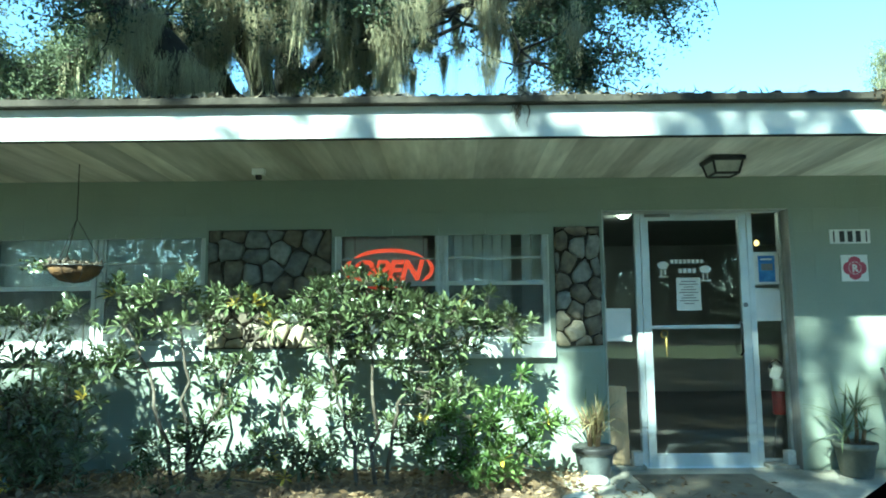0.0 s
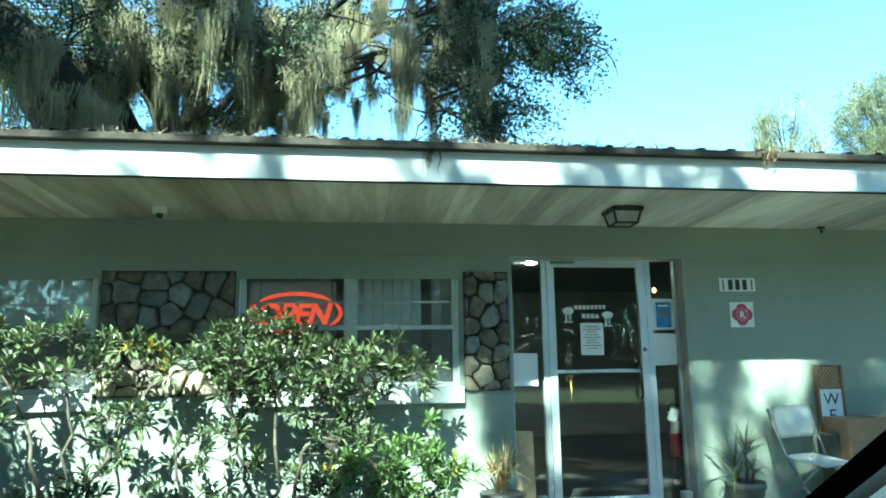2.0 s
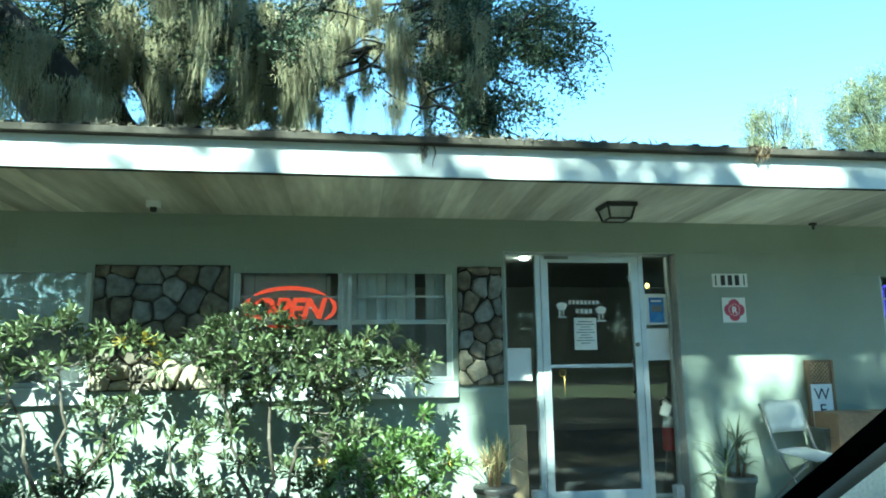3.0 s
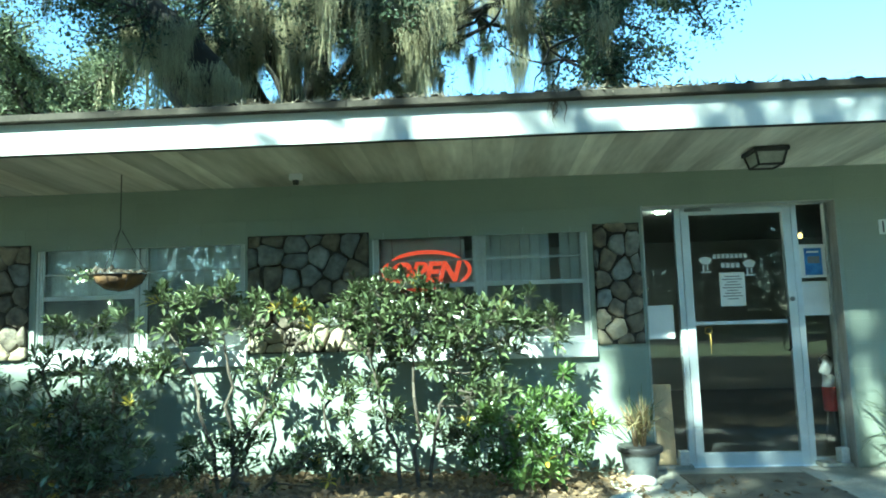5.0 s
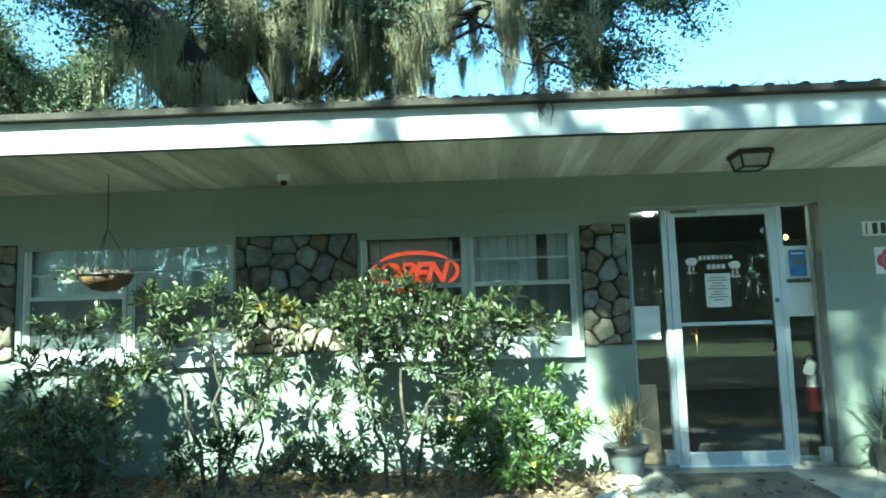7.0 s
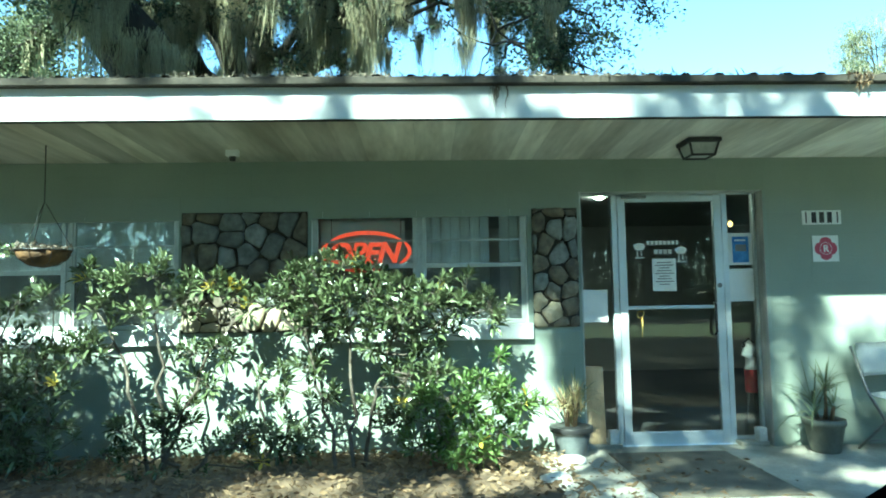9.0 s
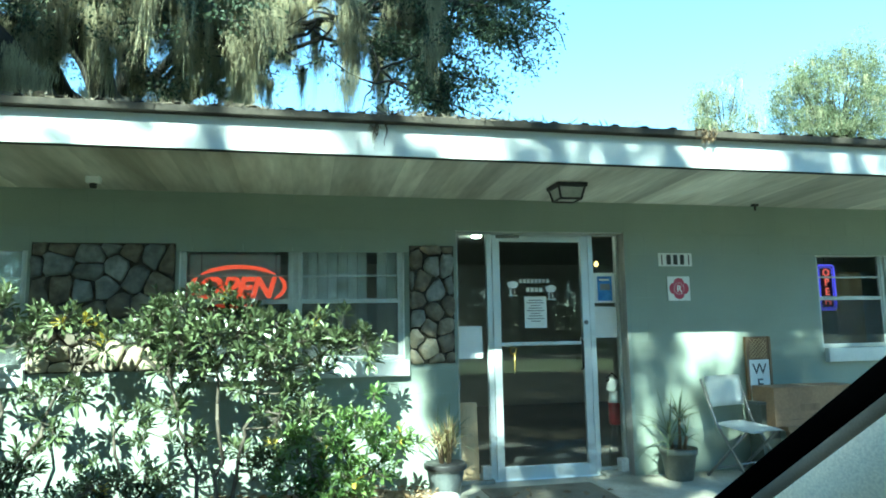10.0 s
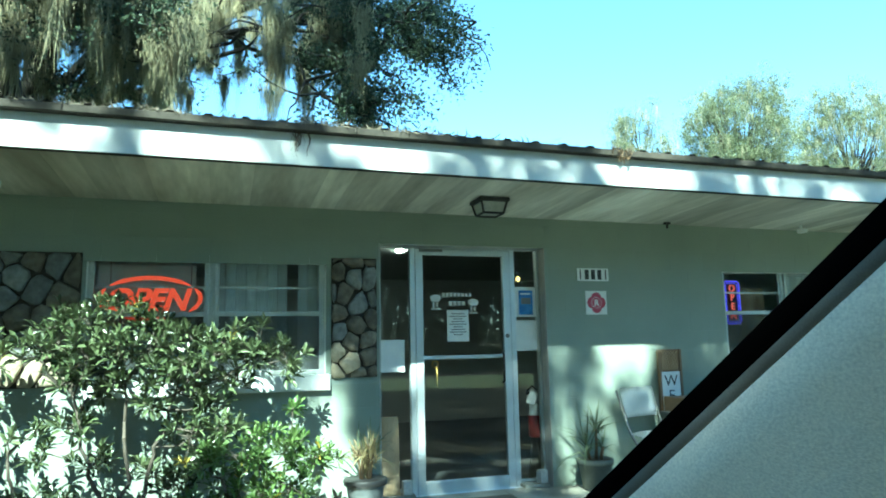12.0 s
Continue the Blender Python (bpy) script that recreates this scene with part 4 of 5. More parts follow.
def open_sky(u, v):
    u += 0.10 * noise.noise(Vector((u * 3, v * 3, 11))) + (0.45 * (v - 1.35) if v > 1.1 else 0.0)
    return any(a <= u <= b and c <= v <= d for a, b, c, d in LIT)


spots = []
while len(spots) < 3500:
    u, v = rng.uniform(-8, 9), rng.uniform(-2.2, 3.2)
    inner = -1.2 < v < 1.6
    dapple = v < -0.3 and u > -1.2 and noise.noise(Vector((u * 1.5, v * 1.5, 5))) > 0.14
    if dapple or (open_sky(u, v) and not (2.5 < u < 4 and v < 1.12 and rng.random() < 0.16)) or (not inner and noise.noise(Vector((u * 0.9, v * 0.9, 3))) < 0.1):
        continue
    if 1.12 < v < 1.65 and u > -1.5 and rng.random() < 0.68:
        continue
    t = rng.uniform(9.0, 11.5)
    spots.append((u - 0.40 * t + 6.0, -t + 14.0, v + 1.02 * t + 0.06))
spots = np.array(spots)
v, f = leaves_round(rng, spots, 40, 0.07, 0.11)
mesh_part("crown", v, f, M_OAK, shade, "", "stuff")
# extra unseen leaves, added only to keep the sun off the lot
spots = []
while len(spots) < 3400:
    u, v, z = rng.uniform(-13, 14), rng.uniform(-16, -2.2), rng.uniform(7.5, 10.5)
    t = (z - v) / 1.02
    if t > 9:
        spots.append((u - 0.40 * t + 6.0, -t + 14.0, z + 0.06))
v, f = leaves_round(rng, np.array(spots), 30, 0.25, 0.17)
mesh_part("lower_crown", v, f, M_OAK, shade, "", "stuff")
# extra unseen leaves higher up, added to screen sky light from the wall
spots = []
while len(spots) < 2600:
    u, v, t = rng.uniform(-12, 13), rng.uniform(3.3, 9.6), rng.uniform(8.5, 13.0)
    spots.append((u - 0.40 * t + 6.0, -t + 14.0, v + 1.02 * t + 0.06))
v, f = leaves_round(rng, np.array(spots), 26, 0.22, 0.16)
mesh_part("high_crown", v, f, M_OAK, shade, "", "stuff")
v, f = leaves_round(rng, tips[tips[:, 2] > 14.5], 25, 0.4, 0.12)
mesh_part("upper_crown", v, f, M_OAK, shade, "", "stuff")

# taller unseen tree added beside the lot, so its high crown shades the oak behind the house
tall = thing("shade_tree", "unseen tall oak added at the edge of the lot to shade the mossy oak", "tree", at=(-14.0, -8.0, -0.06))
rng = np.random.default_rng(78)
wood = bmesh.new()
trunk, _ = wander(rng, (0, 0, 0), (0.05, 0, 1), 18.0, 9, 0.03, 0)
tube(trunk, np.linspace(0.7, 0.4, len(trunk)), 12, wood)
for ex, ey, ez in ((17.0, 1.0, 22.0), (13.0, -1.0, 24.5), (9.0, 1.5, 22.0), (5.0, 0.0, 24.0), (-3.0, -2.0, 22.0), (-4.0, 3.0, 20.0)):
    a, b = trunk[-2], np.array([ex, ey, ez])
    lp = [a + (b - a) * t + np.array([0, 0, 1.2 * math.sin(math.pi * t)]) + rng.normal(size=3) * 0.12 for t in np.linspace(0, 1, 9)]
    tube(lp, np.linspace(0.3, 0.05, 9), 8, wood)
part("trunk", wood, M_BARK, tall, smooth=True)
# leaf clumps set along the sun's rays to darken chosen parts of the oak
spots = []
while len(spots) < 1050:
    u, v, t = rng.uniform(-13, 3.5), rng.uniform(10.0, 18.0), rng.uniform(6.0, 8.5)
    if u < -2.5 and noise.noise(Vector((u * 0.8, v * 0.8, 8))) < 0.38 and not (u < -5.6 and v < 12.5):
        continue
    if u < 0.6 and noise.noise(Vector((u * 0.7, v * 0.7, 21))) < -0.20:
        continue
    spots.append((u - 0.40 * t + 14.0, -t + 8.0, v + 1.02 * t + 0.06))
v, f = leaves_round(rng, np.array(spots), 26, 0.16, 0.17)
mesh_part("crown", v, f, M_OAK, tall, "", "stuff")


# ---- things at the windows and the door ----
def ring(rx, rz, tube_r, a0, a1, n=28, lean=0.0):
    pts = []
    for i in range(n + 1):
        a = radians(a0 + (a1 - a0) * i / n)
        z = rz * math.sin(a)
        pts.append((rx * math.cos(a) + lean * z, 0, z))
    return tube(pts, tube_r, 6)


def strip_arc(rx, rz, width, a0, a1, y0, y1, lean=0.0, n=26):
    """A flat curved bar standing upright, from y0 to y1."""
    edge = []
    for k in (1, -1):
        row = []
        for i in range(n + 1):
            a = radians(a0 + (a1 - a0) * i / n)
            w = k * width / 2 * min(1.0, 4 * i / n + 0.3, 4 * (n - i) / n + 0.3)
            z = (rz + w) * math.sin(a)
            row.append(((rx + w) * math.cos(a) + lean * z, z))
        edge += row if k > 0 else row[::-1]
    return prism(edge, y0, y1)


sign = thing("open_sign", "lit red tube sign reading open in the window", "sign", at=(-0.84, 0.110, 1.722))
for name, a0, a1 in (("arc", 38, 146), ("arc", -40, 30), ("arc", 152, 214), ("arc", -128, -62)):
    arc = part(name, strip_arc(0.375, 0.165, 0.034, a0, a1, -0.008, 0.0), M_OPEN, sign, "red glowing tube arc")
    part("housing", strip_arc(0.375, 0.165, 0.040, a0, a1, 0.001, 0.014), M_BACKING, arc, "grey backing channel")
letters = lettering("letters", "OPEN", 0.235, M_OPEN, sign, -0.035, -0.004, -0.088, "red glowing letters", 0.28, 1.0, thick=0.004, bold=0.010)
lettering("housing", "OPEN", 0.235, M_BACKING, letters, 0.0, 0.0, 0.0, "grey backing channel", 0.28, 1.0, thick=0.005, bold=0.012).matrix_basis = pose(0, 0, -0.0095)
part("shade", box(-0.40, 0.335, 0.060, 0.064, -0.56, 0.275, 0.002), M_BACKING, sign, "pale grey shade panel")
for x in (-0.3, 0.3):
    part("hanger", tube([(x, 0.010, 0.1), (x, 0.010, 0.31)], 0.0025, 5), M_BLACK, sign)

vsign = thing("window_sign", "small upright sign with violet and red tubes", "sign", at=(4.838, 0.12, 1.692))
pts = [(0.075, 0.21), (0.055, 0.235), (-0.055, 0.235), (-0.075, 0.21), (-0.075, -0.21), (-0.055, -0.235), (0.055, -0.235), (0.075, -0.21), (0.075, 0.21)]
part("border_tube", tube([(x * 1.25, 0, z * 0.95) for x, z in pts], 0.008, 6), M_PURPLE, vsign, "violet border tube", smooth=True)
part("border_tube", tube([(x * 0.98, 0.004, z * 0.87) for x, z in pts], 0.004, 6), M_PURPLE, vsign, smooth=True)
back = part("backing", box(-0.102, 0.102, 0.012, 0.018, -0.235, 0.235, 0.004), M_BLACK, vsign)
for z, ch in ((0.115, "O"), (0.02, "P"), (-0.075, "E"), (-0.17, "N")):
    lettering("letter", ch, 0.10, M_REDTUBE, back, 0, -0.002, z, "red tube letter", thick=0.003, bold=0.002)
part("hanger", tube([(0, 0.014, 0.23), (0, 0.014, 0.30)], 0.0025, 5), M_BLACK, vsign)

Y = 0.1445


def sheet(name, label, x0, x1, z0, z1, y, mat, category="paper", lines=0, ink=M_GREYMETAL, group="papers on the glass"):
    s = thing(name, label, category, group, at=((x0 + x1) / 2, y, z0))
    w, h = x1 - x0, z1 - z0
    leaf = part("sheet", box(-w / 2, w / 2, -0.0006, 0.0006, 0, h), mat, s)
    for i in range(lines):
        z = h * (0.88 - 0.75 * i / max(lines, 1))
        r = 0.40 * w * (0.75 + 0.25 * math.sin(i * 2.1))
        part("text_bar", box(-r, r, -0.0014, -0.0007, z - 0.004, z + 0.004), ink, leaf)
    return s


sheet("notice_paper", "white printed notice taped to the door glass", 1.664, 1.875, 1.337, 1.623, Y, M_PAPER, lines=9)
sheet("notice_paper", "blank white paper taped to the sidelight", 1.046, 1.262, 1.076, 1.360, 0.1535, M_PAPER)
sheet("notice_paper", "white paper with a small grey mark at its foot", 2.348, 2.566, 1.237, 1.524, 0.1535, M_PAPER)
p = sheet("poster", "white poster with a blue picture on the sidelight", 2.350, 2.566, 1.558, 1.841, 0.1535, M_PAPER, "poster")
part("picture", box(-0.07, 0.075, -0.002, -0.0008, 0.02, 0.25), M_BLUE, p, "blue picture")
part("picture_band", box(-0.045, 0.055, -0.0028, -0.0021, 0.12, 0.18), M_GREYMETAL, p)
part("text_bar", box(-0.05, 0.05, -0.0028, -0.0021, 0.21, 0.225), M_PAPER, p)

logo = thing("door_lettering", "white shop name shapes and two trees on the door glass", "lettering", at=(1.76, Y, 1.624))
for i in range(8):
    part("letter_bar", box(-0.138 + i * 0.037, -0.113 + i * 0.037, -0.0008, 0.0004, 0.122, 0.158), M_PAPER, logo)
for i in range(4):
    part("letter_bar", box(-0.073 + i * 0.041, -0.043 + i * 0.041, -0.0008, 0.0004, 0.040, 0.080), M_PAPER, logo)
for cx, cz in ((-0.203, 0.085), (0.163, 0.048)):
    out2 = [(cx + 0.052 * math.cos(a) * (1 + 0.12 * math.sin(5 * a)), cz + 0.022 + 0.034 * math.sin(a)) for a in (2 * math.pi * i / 18 for i in range(18))]
    part("tree_shape", prism(out2, -0.0008, 0.0004), M_PAPER, logo)
    part("tree_shape", box(cx - 0.026, cx - 0.012, -0.0008, 0.0004, cz - 0.07, cz - 0.014), M_PAPER, logo)
    part("tree_shape", box(cx + 0.010, cx + 0.022, -0.0008, 0.0004, cz - 0.06, cz - 0.014), M_PAPER, logo)
    part("tree_shape", box(cx - 0.045, cx + 0.045, -0.0008, 0.0004, cz - 0.082, cz - 0.0705), M_PAPER, logo)

M_GOLD = material("gold cord", (0.55, 0.36, 0.08), (0.68, 0.47, 0.14), 9, 0.35, 0.05, 60, metal=0.5)
orn = thing("door_ornament", "gold ring on a cord hung behind the door glass", "ornament", at=(1.553, 0.176, 1.135))
part("ring", ring(0.030, 0.030, 0.005, 0, 360, 20), M_GOLD, orn, smooth=True)
part("cord", tube([(0.012, 0, -0.028), (0.016, 0, -0.10), (0.012, 0, -0.20)], 0.005, 6), M_GOLD, orn, smooth=True)
part("hook", tube([(0, 0, 0.03), (0, -0.008, 0.036)], 0.003, 5), M_GOLD, orn)

ext = thing("fire_extinguisher", "red fire extinguisher with a white tag inside the sidelight", "fire extinguisher", at=(2.582, 0.32, 0.0))
part("cylinder", lathe([(0.05, 0.42), (0.058, 0.435), (0.058, 0.62), (0.045, 0.665), (0.02, 0.69)], 20), M_RED, ext, smooth=True)
part("label_plate", lathe([(0.0585, 0.625), (0.0465, 0.664), (0.046, 0.72), (0.03, 0.73)], 20), M_PAPER, ext, "white label", smooth=True)
part("valve", lathe([(0.018, 0.73), (0.022, 0.75), (0.022, 0.80), (0.012, 0.82)], 12), M_BLACK, ext, smooth=True)
part("lever", box(-0.075, 0.02, -0.012, 0.012, 0.82, 0.84, 0.004), M_BLACK, ext)
part("hose", tube([(-0.02, 0, 0.79), (-0.07, -0.01, 0.86), (-0.02, -0.02, 0.90), (0.03, -0.01, 0.86)], 0.009, 6), M_BLACK, ext, smooth=True)
bm = box(-0.045, 0.045, -0.0012, 0.0012, -0.06, 0.06)
o = part("tag", bm, M_PAPER, ext, "white inspection tag")
o.matrix_basis = pose(-0.045, -0.065, 0.79, 0, 25, 0)
for x in (-0.09, 0.05):
    part("stand_leg", tube([(x * 0.3, 0, 0.44), (x, -0.02, 0.0)], 0.008, 6), M_GREYMETAL, ext)

lampc = thing("ceiling_light", "lit white ceiling light in the office", "ceiling light", at=(1.80, 2.37, 2.50))
part("diffuser", lathe([(0.045, -0.025), (0.06, -0.012), (0.06, 0.0)], 24), M_LAMP, lampc, "glowing diffuser", smooth=True)
pend = thing("pendant_lamp", "small warm pendant lamp with two bulbs", "lamp", at=(2.95, 1.5, 2.06))
for dx in (-0.045, 0.045):
    part("bulb", lathe([(0.008, -0.03), (0.024, -0.015), (0.024, 0.012), (0.010, 0.03)], 12, centre=(dx, 0, 0)), M_BULB, pend, "lit warm bulb", smooth=True)
part("arm", tube([(-0.045, 0, 0.035), (0, 0, 0.055), (0.045, 0, 0.035)], 0.006, 6), M_BLACK, pend)
part("rod", tube([(0, 0, 0.055), (0, 0, 0.44)], 0.006, 6), M_BLACK, pend)

cab = thing("cupboard", "plain beige cupboard standing inside the window", "cupboard", at=(5.22, 0.40, 0.0))
part("body", box(-0.17, 0.17, -0.12, 0.12, 0.0, 1.86, 0.004), M_WOOD, cab)
part("door", box(-0.165, 0.165, -0.1365, -0.121, 0.05, 1.84, 0.003), M_WOOD, cab)

# ---- on the wall ----
num = thing("house_number", "black digits on white plates as plain bars", "number plate", at=(3.110, -0.009, 1.890))
for i in range(5):
    x = -0.172 + i * 0.069
    plate = part("plate", box(x, x + 0.066, 0.0, 0.008, 0.0, 0.122), M_PAPER, num)
    w = 0.012 if i in (0, 4) else 0.042
    part("digit_bar", box(x + 0.033 - w / 2, x + 0.033 + w / 2, -0.002, -0.0004, 0.014, 0.108), M_INK, plate)

fd = thing("fire_sign", "white square sign with a maroon cross and letter", "sign", at=(3.130, -0.010, 1.680))
part("plate", box(-0.113, 0.113, 0.0, 0.008, -0.113, 0.113, 0.002), M_PAPER, fd)
cross = []
for i in range(4):
    a = i * math.pi / 2
    for da, r in ((-0.55, 0.090), (-0.25, 0.098), (0.0, 0.100), (0.25, 0.098), (0.55, 0.090), (math.pi / 4, 0.075)):
        cross.append((r * math.cos(a + da), r * math.sin(a + da)))
part("cross", prism(cross, -0.0015, 0.001), M_CROSS, fd, "maroon cross")
part("circle", ring(0.052, 0.052, 0.0025, 0, 360, 30), M_PAPER, fd)
lettering("letter", "R", 0.085, M_PAPER, fd, 0, -0.0035, -0.030, "white letter", thick=0.001, bold=0.002)

cam1 = thing("soffit_sensor", "small white sensor box under the eave", "sensor", at=(-1.845, -0.42, 2.423))
part("body", box(-0.05, 0.05, -0.03, 0.03, 0.035, 0.088, 0.008), M_WHITE, cam1)
part("lens", lathe([(0.022, 0.0), (0.026, 0.015), (0.026, 0.035)], 14), M_INK, cam1, "dark lens")
cam2 = thing("security_camera", "small white security camera under the eave", "camera", at=(5.48, -0.24, 2.394))
part("body", box(-0.03, 0.03, -0.06, 0.03, 0.0, 0.045, 0.01), M_WHITE, cam2)
part("bracket", box(-0.01, 0.01, -0.01, 0.01, 0.045, 0.085), M_WHITE, cam2)
hook = thing("wall_bracket", "small dark bracket under the eave", "bracket", at=(3.925, -0.1, 2.418))
part("plate", box(-0.03, 0.03, -0.02, 0.02, 0.04, 0.062, 0.004), M_BLACK, hook)
part("tip", box(-0.008, 0.008, -0.008, 0.008, 0.0, 0.04), M_BLACK, hook)

lan = thing("porch_lamp", "square black porch lantern with frosted panes", "lamp", at=(1.815, -0.60, 2.503))
part("mount", box(-0.13, 0.13, -0.13, 0.13, -0.035, -0.001, 0.006), M_BLACK, lan, "black mounting plate")


def frustum(t, b, z1, z0):
    bm = bmesh.new()
    v = [[bm.verts.new((sx * r, sy * r, z)) for sx, sy in ((-1, -1), (1, -1), (1, 1), (-1, 1))] for r, z in ((b, z0), (t, z1))]
    for i in range(4):
        j = (i + 1) % 4
        bm.faces.new((v[0][i], v[0][j], v[1][j], v[1][i]))
    bm.faces.new(v[0][::-1])
    bm.faces.new(v[1])
    return bm


part("glass_body", frustum(0.106, 0.083, -0.036, -0.122), M_FROST, lan, "frosted glass body")
for sx, sy in ((-1, -1), (1, -1), (1, 1), (-1, 1)):
    part("corner_bar", tube([(sx * 0.112, sy * 0.112, -0.034), (sx * 0.088, sy * 0.088, -0.128)], 0.009, 6), M_BLACK, lan)
for a, b in (((-1, -1), (1, -1)), ((1, -1), (1, 1)), ((1, 1), (-1, 1)), ((-1, 1), (-1, -1))):
    part("foot_bar", tube([(a[0] * 0.088, a[1] * 0.088, -0.128), (b[0] * 0.088, b[1] * 0.088, -0.128)], 0.009, 6), M_BLACK, lan)


# ---- before the door ----
def straps(rng, n, length, width, spread, base_r, z0, droop):
    """Arching strap leaves."""
    vs, fs = [], []
    for i in range(n):
        a = rng.uniform(0, 2 * math.pi)
        inc = rng.uniform(0.1, spread)
        L = length * rng.uniform(0.6, 1.1)
        d = np.array([math.cos(a) * math.sin(inc), math.sin(a) * math.sin(inc), math.cos(inc)])
        side = np.array([-math.sin(a), math.cos(a), 0.0])
        p = np.array([base_r * math.cos(a), base_r * math.sin(a), z0 + rng.uniform(-0.03, 0.06)])
        k0 = len(vs)
        for j in range(6):
            s = j / 5
            w = width * (1 - s) ** 0.7 * (0.6 + 0.8 * min(s * 4, 1)) * 0.5
            q = p + d * L * s - np.array([0, 0, 1]) * droop * L * s ** 2.4 * math.sin(inc)
            vs += [tuple(q - side * w), tuple(q + side * w), tuple(q - np.array([0, 0, 1]) * w * 0.5)]
        for j in range(5):
            b = k0 + 3 * j
            fs += [(b, b + 2, b + 5, b + 3), (b + 2, b + 1, b + 4, b + 5)]
    return vs, fs


rng = np.random.default_rng(41)
pot1 = thing("potted_plant", "dry strap-leaved plant in a blue-grey glazed pot", "potted plant", "potted plants", at=(0.828, -0.225, 0.016))
pot = part("pot", lathe([(0.108, 0.0), (0.118, 0.012), (0.150, 0.175), (0.152, 0.198), (0.170, 0.203), (0.172, 0.245), (0.156, 0.247), (0.146, 0.21)], 28), M_POT1, pot1, "blue-grey pot with dark rim", smooth=True)
part("rim", lathe([(0.1725, 0.205), (0.1745, 0.209), (0.1745, 0.242), (0.1725, 0.2465)], 28), M_BLACK, pot, smooth=True)
part("soil", lathe([(0.10, 0.22), (0.152, 0.2255), (0.05, 0.238)], 20), M_SOIL, pot)
def tufts(rng, heads, width, droop):
    """Bunches of narrow leaves at several heads, as one mesh."""
    vs, fs = [], []
    for (x, y), h, L, n, sp in heads:
        v, f = straps(rng, n, L, width, sp, 0.01, h, droop)
        k = len(vs)
        vs += [(a + x, b + y, c) for a, b, c in v]
        fs += [tuple(i + k for i in q) for q in f]
    return vs, fs


v, f = tufts(rng, (((0.0, 0.0), 0.27, 0.42, 24, 0.8), ((-0.08, -0.02), 0.40, 0.30, 10, 1.2), ((0.03, -0.05), 0.42, 0.34, 16, 1.5), ((0.09, 0.0), 0.38, 0.26, 10, 1.3)), 0.014, 0.75)
mesh_part("strap_leaves", v, f, M_STRAP, pot1, "dry straw-coloured strap leaves", "stuff")
v, f = tufts(rng, (((0.03, 0.02), 0.42, 0.34, 12, 0.75), ((0.10, 0.0), 0.46, 0.22, 10, 1.2), ((-0.06, 0.03), 0.40, 0.28, 12, 1.1)), 0.013, 0.4)
mesh_part("green_leaves", v, f, M_STRAPG, pot1, "dark green strap leaves", "stuff")
for i in range(9):
    a = rng.uniform(0, 6.28)
    part("stalk", tube([(0.04 * math.cos(a), 0.04 * math.sin(a), 0.24), (0.06 * math.cos(a), 0.05 * math.sin(a), 0.42), (0.11 * math.cos(a) - 0.03, 0.07 * math.sin(a), 0.56)], [0.009, 0.008, 0.004], 6), M_LITTER, pot1, "bare tan stalk", smooth=True)

pot2 = thing("potted_plant", "spiky palm-like plant in a wide dark pot", "potted plant", "potted plants", at=(2.900, -0.235, 0.016))
pot = part("pot", lathe([(0.108, 0.0), (0.116, 0.02), (0.148, 0.21), (0.161, 0.215), (0.163, 0.262), (0.151, 0.264), (0.142, 0.24)], 28), M_POT2, pot2, "dark plastic pot", smooth=True)
part("soil", lathe([(0.10, 0.242), (0.1475, 0.245), (0.05, 0.256)], 20), M_SOIL, pot)
for (x, y), h in (((0.02, 0.0), 0.52), ((-0.06, 0.03), 0.40), ((0.06, -0.04), 0.36)):
    part("cane", tube([(x * 0.6, y, 0.25), (x, y, 0.36), (x * 1.1, y, h)], [0.017, 0.014, 0.011], 8), M_LITTER, pot2, "bare pale cane", smooth=True)
v, f = tufts(rng, (((0.02, 0.0), 0.50, 0.30, 26, 1.2), ((-0.07, 0.03), 0.38, 0.42, 20, 1.5), ((0.06, -0.04), 0.36, 0.26, 10, 1.4), ((-0.1, -0.03), 0.28, 0.36, 14, 1.55)), 0.014, 0.5)
mesh_part("strap_leaves", v, f, M_STRAPG, pot2, "arching dark green strap leaves", "stuff")
ply = thing("plywood_board", "narrow raw plywood board leaning by the sidelight", "board", at=(1.108, 0.075, 0.050))
bm = box(-0.077, 0.077, -0.006, 0.006, 0.0, 0.65, 0.001)
o = part("board", bm, M_WOOD, ply)
o.matrix_basis = pose(0, -0.01, 0.0015, -4, 0, 0)
blk = thing("masonry_block", "small pale masonry block beside the door", "block", "blocks by the door", at=(1.245, 0.06, 0.050))
part("block", box(-0.04, 0.04, -0.035, 0.035, 0.0, 0.115, 0.008), M_ROCK, blk)
copy_thing(blk, pose(2.515, 0.055, 0.050, 0, 0, 12))
disc = thing("stepping_stone", "round pale concrete disc beside the pot", "stone", at=(0.79, -0.42, 0.016))
part("disc", lathe([(0.10, 0.0), (0.108, 0.01), (0.106, 0.035), (0.09, 0.045)], 24), M_ROCK, disc, smooth=True)


def rock(name, label, at, size, seed):
    bm = bmesh.new()
    bmesh.ops.create_icosphere(bm, subdivisions=3, radius=1)
    for v in bm.verts:
        k = 1 + 0.22 * noise.noise(v.co * 1.4 + Vector((seed, 0, 0))) + 0.06 * noise.noise(v.co * 5)
        v.co = Vector((v.co.x * size[0] * k, v.co.y * size[1] * k, max(v.co.z, -0.45) * size[2] * k))
    s = thing(name, label, "rock", "rocks in the bed", at=at)
    part("stone", bm, M_ROCK, s, smooth=True)


